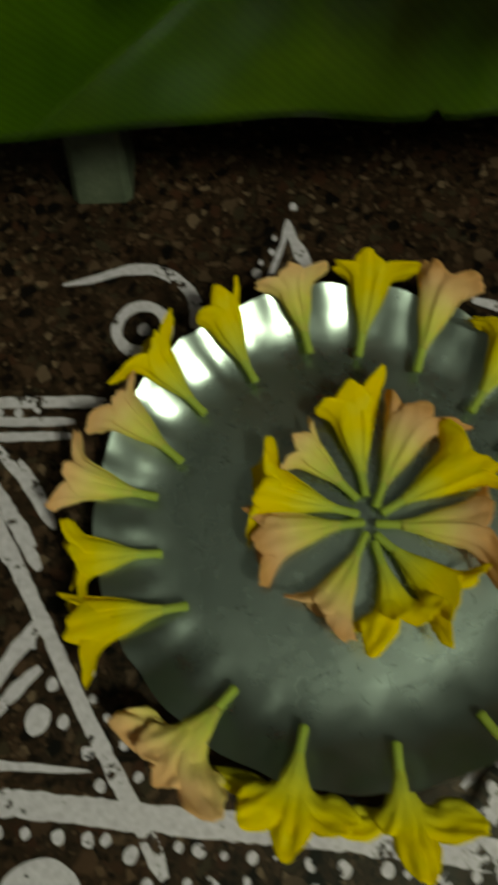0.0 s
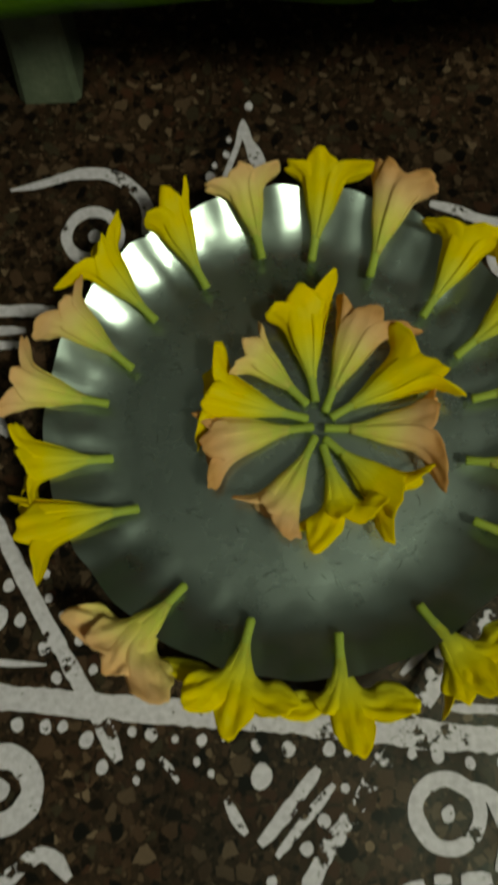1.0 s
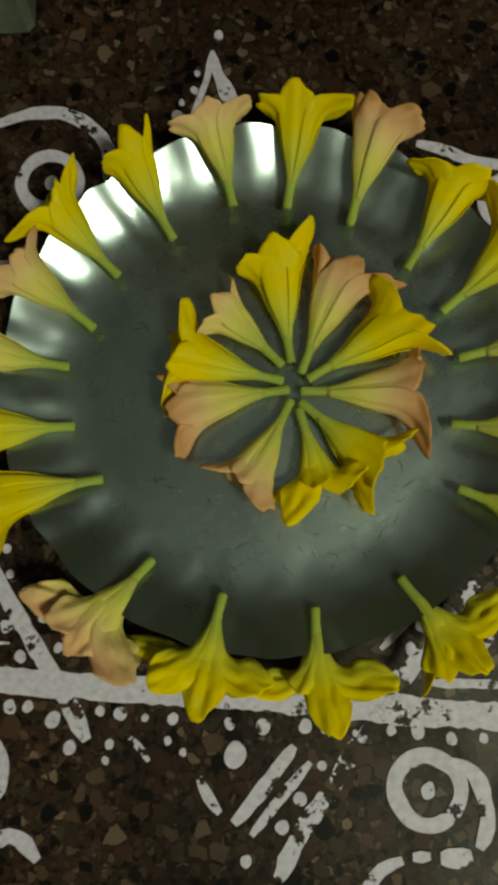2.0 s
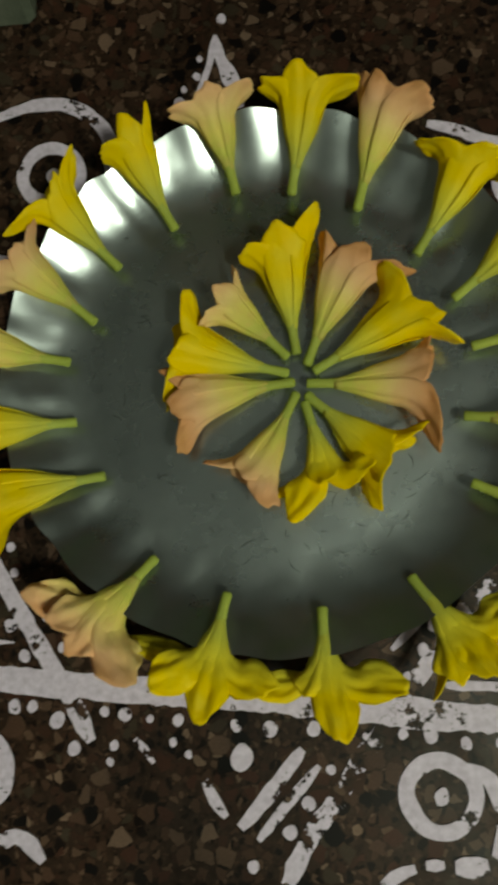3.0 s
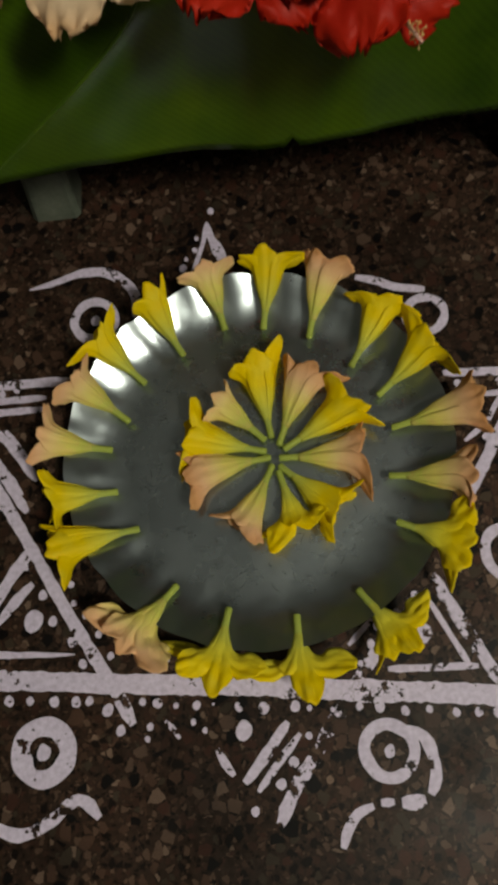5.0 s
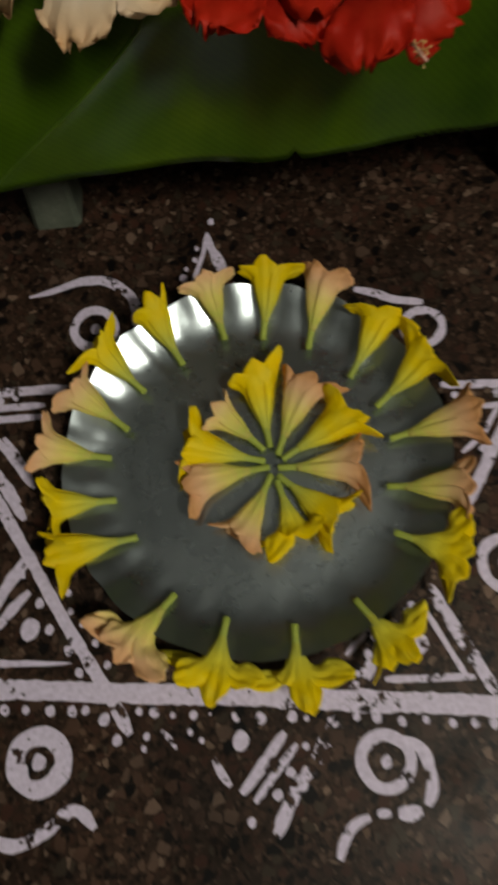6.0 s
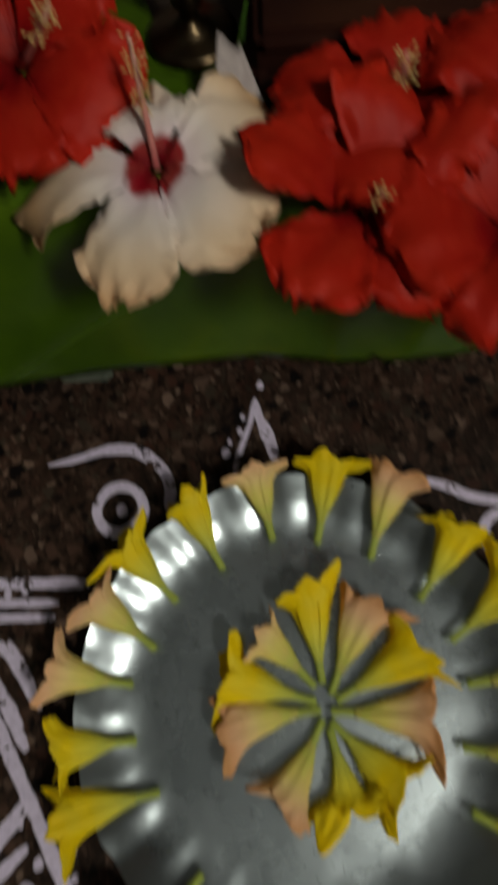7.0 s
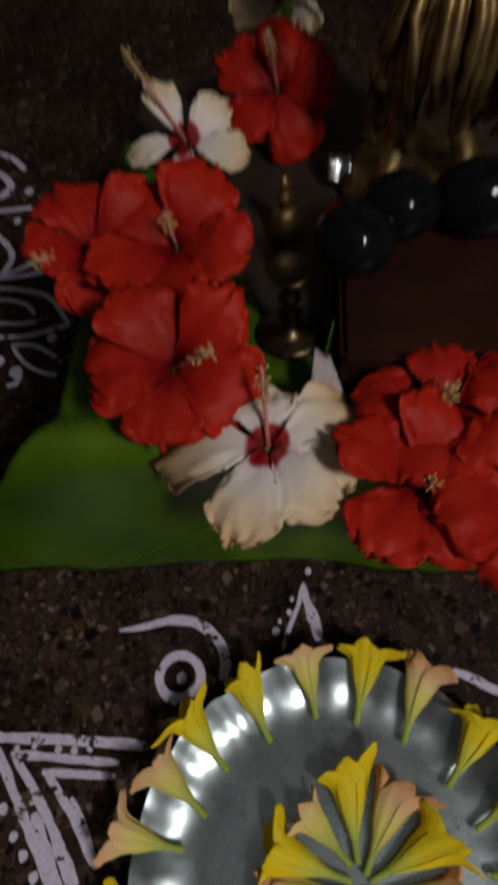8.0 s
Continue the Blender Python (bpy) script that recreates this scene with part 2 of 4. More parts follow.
M_ASH = mottled("greyish_petal", [(0.3, (0.32, 0.26, 0.25)), (0.7, (0.45, 0.38, 0.36))], 60, 0.6)
M_BLADE = mottled("fresh_green_blade", [(0.3, (0.12, 0.32, 0.03)), (0.7, (0.2, 0.45, 0.05))], 60, 0.45)
M_TUBE, _, _, tube_shader = material("lit_tube_glass", 0.3)
tube_shader.inputs["Emission Color"].default_value = (1.0, 0.97, 0.90, 1)
tube_shader.inputs["Emission Strength"].default_value = 90.0
M_WHITE = mottled("lamp_housing_white", [(0.3, (0.7, 0.7, 0.7)), (0.7, (0.78, 0.78, 0.78))], 20, 0.5)


# ---- mesh helpers ----
def mesh_object(name, verts, faces, mat, parent=None, label="", smooth=True):
    me = bpy.data.meshes.new(name)
    me.from_pydata([tuple(v) for v in verts], [], faces)
    me.update()
    if smooth:
        me.polygons.foreach_set("use_smooth", [True] * len(me.polygons))
    me.materials.append(mat)
    ob = new(name, me)
    ob.parent = parent
    return tagged(ob, label)


def part(name, bm, mat, parent, label="", smooth=False):
    me = bpy.data.meshes.new(name)
    bm.to_mesh(me)
    bm.free()
    if smooth:
        me.polygons.foreach_set("use_smooth", [True] * len(me.polygons))
    me.materials.append(mat)
    ob = new(name, me)
    ob.parent = parent
    return tagged(ob, label)


def sheet(name, grid, thick, mat, parent=None, label=""):
    """A curved skin with real thickness from a grid of points."""
    p = np.array(grid, float)
    nrm = np.cross(np.gradient(p, axis=0), np.gradient(p, axis=1))
    nrm /= np.linalg.norm(nrm, axis=2, keepdims=True) + 1e-12
    a, b = p.shape[:2]
    verts = np.concatenate([(p + nrm * thick / 2).reshape(-1, 3), (p - nrm * thick / 2).reshape(-1, 3)])
    k = a * b
    faces = []
    for i in range(a - 1):
        for j in range(b - 1):
            q = (i * b + j, (i + 1) * b + j, (i + 1) * b + j + 1, i * b + j + 1)
            faces += [q, tuple(k + c for c in reversed(q))]
    ring_ids = [j for j in range(b)] + [i * b + b - 1 for i in range(1, a)] + [(a - 1) * b + j for j in range(b - 2, -1, -1)] + [i * b for i in range(a - 2, 0, -1)]
    for c, d in zip(ring_ids, ring_ids[1:] + ring_ids[:1]):
        faces.append((c, d, k + d, k + c))
    return mesh_object(name, verts, faces, mat, parent, label)


def sweep_data(points, radii, sides=10, squash=1.0):
    """Vertices and faces of a tapered tube along points, closed at both ends."""
    pts = [Vector(p) for p in points]
    verts, faces = [], []
    up = Vector((0, 0, 1))
    for i, (p, r) in enumerate(zip(pts, radii)):
        d = (pts[min(i + 1, len(pts) - 1)] - pts[max(i - 1, 0)]).normalized()
        side = d.cross(up)
        side = side.normalized() if side.length > 1e-4 else Vector((1, 0, 0))
        top = side.cross(d)
        for k in range(sides):
            a = 2 * math.pi * k / sides
            verts.append(p + side * (r * math.cos(a)) + top * (r * squash * math.sin(a)))
    for i in range(len(pts) - 1):
        for k in range(sides):
            n2 = (k + 1) % sides
            faces.append((i * sides + k, i * sides + n2, (i + 1) * sides + n2, (i + 1) * sides + k))
    faces += [tuple(reversed(range(sides))), tuple(range((len(pts) - 1) * sides, len(pts) * sides))]
    return verts, faces


def sweep(name, points, radii, mat, parent=None, label="", sides=10, squash=1.0):
    return mesh_object(name, *sweep_data(points, radii, sides, squash), mat, parent, label)


def lathe(name, profile, mat, parent=None, label="", segments=48, wave=None):
    """Turns a profile of (radius, height) round the z axis. wave(angle, index): what it adds to the height and the radius."""
    verts, faces = [], []
    for i, (r, z) in enumerate(profile):
        for k in range(segments):
            a = 2 * math.pi * k / segments
            dr, dz = wave(a, i) if wave else (0, 0)
            verts.append(((r + dr) * math.cos(a), (r + dr) * math.sin(a), z + dz))
    for i in range(len(profile) - 1):
        for k in range(segments):
            n2 = (k + 1) % segments
            faces.append((i * segments + k, i * segments + n2, (i + 1) * segments + n2, (i + 1) * segments + k))
    return mesh_object(name, verts, faces, mat, parent, label)


def block(name, size, at, mat, parent=None, label="", bevel=0.004):
    bm = bmesh.new()
    bmesh.ops.create_cube(bm, size=1, matrix=Matrix.Translation(at) @ Matrix.Diagonal((*size, 1)))
    if bevel:
        bmesh.ops.bevel(bm, geom=bm.edges[:], offset=bevel, segments=2, affect="EDGES")
    return part(name, bm, mat, parent, label)


def smooth_line(pts, step=0.004):
    """Points along a smooth curve through pts."""
    p = [np.array(q, float) for q in pts]
    p = [2 * p[0] - p[1]] + p + [2 * p[-1] - p[-2]]
    out = []
    for a, b, c, d in zip(p, p[1:], p[2:], p[3:]):
        n = max(2, int(np.linalg.norm(c - b) / step))
        for k in range(n):
            t = k / n
            out.append(0.5 * (2 * b + (c - a) * t + (2 * a - 5 * b + 4 * c - d) * t * t + (3 * b - a - 3 * c + d) * t ** 3))
    return out + [p[-2]]


# ---- the room ----
ROOM = (-1.9, 1.0, -1.7, 2.1, 2.7)
X0, X1, Y0, Y1, TOP = ROOM
tagged(block("floor", (X1 - X0, Y1 - Y0, 0.06), ((X0 + X1) / 2, (Y0 + Y1) / 2, -0.03), M_FLOOR, bevel=0), "dark brown terrazzo floor with tan and black stone chips", "floor", kind="structure")
tagged(block("ceiling", (X1 - X0, Y1 - Y0, 0.1), ((X0 + X1) / 2, (Y0 + Y1) / 2, TOP + 0.05), M_CEIL, bevel=0), "plain painted ceiling of the dim room", "ceiling", kind="structure")
for name, size, at in (("wall_north", (X1 - X0 + 0.2, 0.1, TOP), ((X0 + X1) / 2, Y1 + 0.05, TOP / 2)), ("wall_south", (X1 - X0 + 0.2, 0.1, TOP), ((X0 + X1) / 2, Y0 - 0.05, TOP / 2)),
                       ("wall_east", (0.1, Y1 - Y0, TOP), (X1 + 0.05, (Y0 + Y1) / 2, TOP / 2)), ("wall_west", (0.1, Y1 - Y0, TOP), (X0 - 0.05, (Y0 + Y1) / 2, TOP / 2))):
    tagged(block(name, size, at, M_WALL, bevel=0), "plain limewashed wall of the dim room", "wall", kind="structure")

# ---- painted floor pattern ----
kolam = tagged(new("floor_pattern"), "white painted star and spiral pattern on the floor", "floor pattern")
LEVEL = [0]


def lift():
    LEVEL[0] += 1
    return 0.0004 + 0.00008 * (LEVEL[0] % 9)


def slab(name, left, right, closed=False, skin=None):
    """A thin layer of paint between two edges."""
    z, n = lift(), len(left)
    verts = [(x, y, h) for h in (z, -0.0004) for x, y in (*left, *right)]
    m = 2 * n
    faces = []
    for i in range(n if closed else n - 1):
        j = (i + 1) % n
        faces += [(i, n + i, n + j, j), (m + i, m + j, m + n + j, m + n + i), (i, j, m + j, m + i), (n + j, n + i, m + n + i, m + n + j)]
    if not closed:
        faces += [(0, m, m + n, n), (n - 1, 2 * n - 1, m + 2 * n - 1, m + n - 1)]
    return mesh_object(name, verts, faces, skin or M_PAINT, kolam, smooth=False)


def stroke(pts, width, taper=0, skin=None):
    line = smooth_line(pts)
    n = len(line)
    seed = random.uniform(0, 50)
    left, right = [], []
    for i, p in enumerate(line):
        d = line[min(i + 1, n - 1)] - line[max(i - 1, 0)]
        d = d / (np.linalg.norm(d) + 1e-9)
        side = np.array((-d[1], d[0]))
        w = width / 2 * (1 + 0.22 * noise.noise((seed, i * 0.35, 0)))
        ends = min(i, n - 1 - i)
        w *= (0.55, 0.85)[ends] if ends < 2 else 1
        if taper:
            w *= 0.3 + 0.7 * min(1, (i if len(pts) != 4 else (n - 1 - i if pts[0][1] < 0 else i)) / (n * 0.45))
        a, b = w * (1 + 0.20 * noise.noise((seed, i * 0.9, 3))), w * (1 + 0.20 * noise.noise((seed, i * 0.9, 7)))
        left.append(p + side * a)
        right.append(p - side * b)
    slab("stroke", left, right, False, skin)


def dot(x, y, r):
    seed = random.uniform(0, 50)
    outer = []
    for k in range(14):
        a = 2 * math.pi * k / 14
        q = r * (1 + 0.28 * noise.noise((seed, math.cos(a), math.sin(a))))
        outer.append((x + q * math.cos(a) * 0.95, y + q * math.sin(a) * 1.08))
    z = lift()
    verts = [(px, py, h) for h in (z, -0.0004) for px, py in outer]
    faces = [tuple(range(14)), tuple(reversed(range(14, 28)))] + [(i, i + 14, (i + 1) % 14 + 14, (i + 1) % 14) for i in range(14)]
    mesh_object("dot", verts, faces, M_PAINT, kolam, smooth=False)


def ring(x, y, r, width):
    seed = random.uniform(0, 50)
    inner, outer = [], []
    for k in range(40):
        a = 2 * math.pi * k / 40
        c, s = math.cos(a), math.sin(a)
        wob = 1 + 0.07 * noise.noise((seed, c, s))
        w = width / 2 * (1 + 0.25 * noise.noise((seed + 9, 1.6 * c, 1.6 * s)))
        inner.append((x + (r * wob - w) * c, y + (r * wob - w) * s))
        outer.append((x + (r * wob + w) * c, y + (r * wob + w) * s))
    slab("spiral_ring", inner, outer, True)


# front band and the star's diagonals
stroke([(-0.259, -0.136), (-0.208, -0.141), (-0.121, -0.149), (-0.025, -0.157), (0.047, -0.165), (0.103, -0.17), (0.151, -0.176), (0.197, -0.183)], 0.014)
stroke([(-0.245, 0.042), (-0.215, -0.009), (-0.188, -0.055), (-0.167, -0.092), (-0.146, -0.126), (-0.129, -0.153), (-0.116, -0.177)], 0.0091)
stroke([(0.106, -0.088), (0.083, -0.112), (0.065, -0.135), (0.053, -0.15), (0.038, -0.17), (0.024, -0.186), (0.011, -0.205), (-0.003, -0.222), (-0.017, -0.246)], 0.009, 0, M_WORN)
stroke([(0.108, -0.089), (0.126, -0.128), (0.145, -0.167)], 0.0091, 0, M_WORN)
stroke([(0.103, -0.106), (0.115, -0.132), (0.126, -0.155)], 0.0041)
stroke([(0.068, -0.152), (0.098, -0.153), (0.131, -0.154)], 0.005)
stroke([(0.042, -0.134), (0.061, -0.117)], 0.004)
stroke([(-0.105, -0.115), (-0.089, -0.136)], 0.004)
stroke([(-0.194, -0.045), (-0.212, -0.07), (-0.236, -0.106)], 0.009)
stroke([(-0.192, -0.072), (-0.204, -0.083), (-0.219, -0.1)], 0.0071)
stroke([(-0.235, -0.121), (-0.209, -0.123), (-0.179, -0.125), (-0.159, -0.126)], 0.005, 1)
stroke([(-0.218, 0.054), (-0.203, 0.033), (-0.191, 0.009)], 0.005)
stroke([(-0.226, 0.026), (-0.21, 0.002), (-0.198, -0.016)], 0.007)
dot(-0.176, -0.101, 0.0035)
dot(-0.161, -0.117, 0.0035)
dot(-0.132, -0.129, 0.0026)
dot(-0.153, -0.133, 0.0031)
dot(-0.184, -0.081, 0.0036)
dot(-0.198, -0.059, 0.0025)
dot(-0.141, -0.113, 0.0026)
dot(-0.151, -0.099, 0.0025)
dot(-0.16, -0.089, 0.0025)
dot(0.065, -0.122, 0.0036)
dot(0.058, -0.134, 0.0031)
dot(0.049, -0.147, 0.002)
dot(-0.162, -0.075, 0.0025)
dot(-0.191, -0.099, 0.008)
dot(0.096, -0.129, 0.007)
dot(-0.208, -0.155, 0.0036)
dot(-0.192, -0.156, 0.0031)
dot(-0.174, -0.158, 0.0036)
dot(-0.158, -0.159, 0.0035)
dot(-0.148, -0.159, 0.0031)
dot(-0.109, -0.162, 0.0025)
dot(-0.098, -0.164, 0.0035)
dot(-0.085, -0.166, 0.002)
dot(-0.07, -0.167, 0.0031)
dot(-0.058, -0.167, 0.001)
dot(-0.04, -0.17, 0.003)
dot(-0.022, -0.172, 0.0036)
dot(0.0, -0.172, 0.0036)
dot(0.01, -0.174, 0.002)
dot(0.026, -0.176, 0.0016)
dot(0.045, -0.175, 0.0026)
dot(0.059, -0.176, 0.0036)
dot(0.076, -0.18, 0.003)
dot(0.093, -0.18, 0.0026)
dot(0.111, -0.183, 0.003)
dot(0.126, -0.184, 0.003)
dot(0.139, -0.185, 0.0036)
dot(0.147, -0.187, 0.0025)
dot(-0.134, -0.166, 0.004)
dot(-0.125, -0.18, 0.0035)
dot(-0.104, -0.179, 0.0025)
dot(-0.073, -0.178, 0.0021)
dot(-0.065, -0.184, 0.002)
dot(-0.037, -0.186, 0.006)
dot(-0.004, -0.208, 0.0035)
dot(-0.014, -0.221, 0.0036)
dot(0.008, -0.192, 0.0025)
dot(-0.106, -0.187, 0.002)
dot(-0.033, -0.237, 0.003)
stroke([(-0.093, -0.176), (-0.088, -0.181), (-0.083, -0.188)], 0.0041, 0, M_HALF)
stroke([(-0.057, -0.196), (-0.052, -0.206), (-0.046, -0.214)], 0.006, 0, M_HALF)
stroke([(-0.039, -0.219), (-0.029, -0.209), (-0.016, -0.194), (-0.006, -0.182)], 0.0071, 0, M_HALF)
stroke([(-0.03, -0.225), (-0.014, -0.207), (0.002, -0.19)], 0.0051, 0, M_HALF)
# front spirals
ring(0.062, -0.205, 0.017, 0.008)
dot(0.062, -0.205, 0.004)
stroke([(0.072, -0.191), (0.086, -0.197), (0.091, -0.21), (0.091, -0.223), (0.086, -0.233)], 0.0081)
stroke([(0.066, -0.237), (0.074, -0.237), (0.082, -0.236)], 0.01, 0, M_HALF)
stroke([(0.052, -0.236), (0.061, -0.236)], 0.007, 0, M_HALF)
stroke([(0.047, -0.238), (0.036, -0.242), (0.029, -0.25), (0.024, -0.262)], 0.007, 0, M_HALF)
ring(-0.181, -0.191, 0.0175, 0.013)
dot(-0.181, -0.191, 0.0055)
stroke([(-0.22, -0.234), (-0.203, -0.242), (-0.188, -0.241), (-0.172, -0.233), (-0.161, -0.224), (-0.151, -0.224), (-0.141, -0.235)], 0.008)
ring(0.167, -0.077, 0.0181, 0.008)
dot(0.167, -0.076, 0.0055)
stroke([(0.183, -0.059), (0.19, -0.077), (0.183, -0.103), (0.161, -0.116)], 0.0071)
# right arm of the star
stroke([(0.141, 0.068), (0.167, 0.066), (0.2, 0.064), (0.232, 0.062)], 0.007)
stroke([(0.201, 0.049), (0.177, 0.017), (0.157, -0.014), (0.14, -0.038)], 0.0091)
stroke([(0.167, 0.047), (0.183, 0.047), (0.201, 0.047)], 0.0051)
stroke([(0.184, 0.047), (0.175, 0.034), (0.167, 0.023), (0.149, 0.01)], 0.0041)
dot(0.151, 0.058, 0.003)
dot(0.184, 0.057, 0.0035)
dot(0.166, 0.012, 0.0035)
# left arm of the star
stroke([(-0.299, 0.092), (-0.285, 0.093), (-0.243, 0.094), (-0.204, 0.094), (-0.163, 0.093)], 0.008)
stroke([(-0.287, 0.087), (-0.26, 0.049), (-0.239, 0.02), (-0.223, -0.003), (-0.216, -0.013)], 0.007)
stroke([(-0.273, 0.082), (-0.24, 0.081), (-0.208, 0.08), (-0.184, 0.08)], 0.006)
stroke([(-0.27, 0.08), (-0.248, 0.057), (-0.225, 0.028), (-0.203, -0.002)], 0.007)
stroke([(-0.245, 0.07), (-0.215, 0.07), (-0.186, 0.07)], 0.0061)
stroke([(-0.242, 0.07), (-0.226, 0.054), (-0.208, 0.033), (-0.193, 0.011)], 0.0061)
dot(-0.269, 0.086, 0.0025)
dot(-0.255, 0.088, 0.0021)
dot(-0.235, 0.087, 0.003)
dot(-0.222, 0.087, 0.003)
dot(-0.21, 0.089, 0.0026)
dot(-0.27, 0.043, 0.004)
dot(-0.257, 0.026, 0.0035)
dot(-0.247, 0.014, 0.004)
dot(-0.236, 0.001, 0.004)
dot(-0.248, 0.049, 0.002)
# rear swirls and the rear tip
stroke([(-0.201, 0.183), (-0.18, 0.187), (-0.155, 0.194), (-0.133, 0.192), (-0.114, 0.179), (-0.106, 0.162), (-0.107, 0.146)], 0.009, 1)
ring(-0.143, 0.147, 0.0175, 0.008)
dot(-0.142, 0.146, 0.0046)
stroke([(-0.041, 0.232), (-0.045, 0.213), (-0.053, 0.19), (-0.058, 0.173)], 0.004)
stroke([(-0.041, 0.232), (-0.038, 0.216), (-0.031, 0.198), (-0.027, 0.182)], 0.0091, 1)
dot(-0.037, 0.243, 0.003)
dot(-0.051, 0.217, 0.002)
dot(-0.053, 0.205, 0.0025)
dot(-0.064, 0.188, 0.0035)
dot(-0.061, 0.197, 0.002)
stroke([(0.082, 0.162), (0.098, 0.157), (0.114, 0.149), (0.138, 0.144)], 0.0071)
ring(0.135, 0.121, 0.0155, 0.007)
# pattern on the floor behind the stool
stroke([(-0.504, 0.812), (-0.488, 0.843), (-0.461, 0.836), (-0.434, 0.809)], 0.008)
stroke([(-0.504, 0.812), (-0.468, 0.8), (-0.446, 0.775), (-0.455, 0.75)], 0.01)
dot(-0.418, 0.764, 0.006)
stroke([(-0.494, 0.719), (-0.449, 0.725), (-0.404, 0.732), (-0.368, 0.74)], 0.007)
dot(-0.42, 0.706, 0.0055)
stroke([(-0.471, 0.692), (-0.436, 0.674), (-0.411, 0.641), (-0.417, 0.602)], 0.008)
dot(-0.391, 0.648, 0.0065)
stroke([(-0.423, 0.599), (-0.393, 0.621), (-0.361, 0.638), (-0.334, 0.646)], 0.005)
stroke([(-0.417, 0.602), (-0.383, 0.609), (-0.353, 0.618)], 0.005)
dot(-0.342, 0.591, 0.0045)
stroke([(-0.439, 0.578), (-0.413, 0.586), (-0.377, 0.582), (-0.346, 0.57), (-0.316, 0.531)], 0.006)
stroke([(-0.42, 0.508), (-0.393, 0.51), (-0.361, 0.513), (-0.316, 0.53)], 0.005)
stroke([(-0.428, 0.565), (-0.401, 0.568), (-0.375, 0.561), (-0.36, 0.546)], 0.006)
stroke([(-0.413, 0.532), (-0.378, 0.531), (-0.355, 0.534)], 0.005)
dot(-0.332, 0.511, 0.006)
stroke([(-0.377, 0.499), (-0.351, 0.499), (-0.325, 0.485), (-0.313, 0.476)], 0.005)
stroke([(-0.375, 0.496), (-0.354, 0.473), (-0.332, 0.461), (-0.315, 0.458)], 0.005)
dot(-0.362, 0.461, 0.0075)
stroke([(-0.356, 0.461), (-0.359, 0.445), (-0.368, 0.442)], 0.007)
dot(-0.385, 0.476, 0.0065)

# ---- steel plate ----
PLATE = (-0.012, 0.0145)
plate = tagged(new("serving_plate"), "round steel plate with a fluted rim holding yellow flowers", "plate")
plate.location = (*PLATE, 0)
FLUTES = 24


def flute(a, i):
    """Ripples of the rim, growing towards the lip, with a few uneven dents."""
    k = max(0, i - 1) / 6
    c, s = math.cos(a), math.sin(a)
    dent = 0.6 + 0.7 * noise.noise((c * 2.3, s * 2.3, 4))
    knock = noise.noise((c * 9, s * 9, 2 + i * 0.25))
    ripple = math.cos(FLUTES * a + 1.3 * math.sin(3 * a) + 1.1 * math.sin(5 * a + 1)) * (0.35 + 0.9 * abs(noise.noise((c * 4, s * 4, 9))))
    return 0.0010 * k * ripple * (0.5 + 0.5 * dent), k * (0.0026 * ripple * (0.6 + 0.5 * dent) + 0.0012 * dent + 0.0024 * knock)


lathe("rim", [(0.100, 0.0050), (0.106, 0.00508), (0.112, 0.0055), (0.119, 0.0067), (0.126, 0.0090), (0.134, 0.0132), (0.1425, 0.0192), (0.1482, 0.0228)], M_STEEL, plate, "bright fluted rim", 272, flute)
lathe("rim_underside", [(0.1482, 0.0225), (0.1445, 0.0198), (0.138, 0.0151), (0.131, 0.0105), (0.124, 0.0071), (0.116, 0.0050), (0.108, 0.0042), (0.100, 0.0036)], M_STEEL, plate, "", 272, lambda a, i: flute(a, 7 - i))
lathe("base", [(0.0004, 0.0056), (0.03, 0.00558), (0.05, 0.0055), (0.07, 0.0053), (0.085, 0.0051), (0.095, 0.00502), (0.100, 0.0050)], M_STEEL, plate, "dull scratched flat base", 96)
lathe("underside", [(0.100, 0.0036), (0.098, 0.0), (0.06, 0.0), (0.0004, 0.0)], M_STEEL, plate, "", 64)
for k in range(56):
    a, r = random.uniform(0, 2 * math.pi), random.uniform(0.068, 0.106)
    if k < 22:
        a, r = random.uniform(-1.9, -0.5), random.uniform(0.062, 0.104)
    turn, ln, bend = random.uniform(0, math.pi), random.uniform(0.0012, 0.0055), random.uniform(-0.5, 0.5)
    cx, cy = r * math.cos(a), r * math.sin(a)
    line = [(cx + ln * s * math.cos(turn) - bend * ln * s * s * math.sin(turn), cy + ln * s * math.sin(turn) + bend * ln * s * s * math.cos(turn), 0.0056 - 0.0006 * min(1, (r / 0.095) ** 2) + 0.00012) for s in (-1, -0.5, 0, 0.5, 1)]
    sweep("scratch", line, [0.00006, 0.00016, 0.0002, 0.00016, 0.00006], M_SCRATCH, plate, "fine dark scratch", 5, 0.5)


# ---- yellow trumpet flowers ----
SWELL_AT = [0.0, 0.10, 0.22, 0.36, 0.50, 0.64, 0.80, 1.0, 1.3]
SWELL = [0.0023, 0.0036, 0.0059, 0.0087, 0.0109, 0.0127, 0.0150, 0.0178, 0.0208]


def ease(t):
    t = max(0.0, min(1.0, t))
    return t * t * (3 - 2 * t)


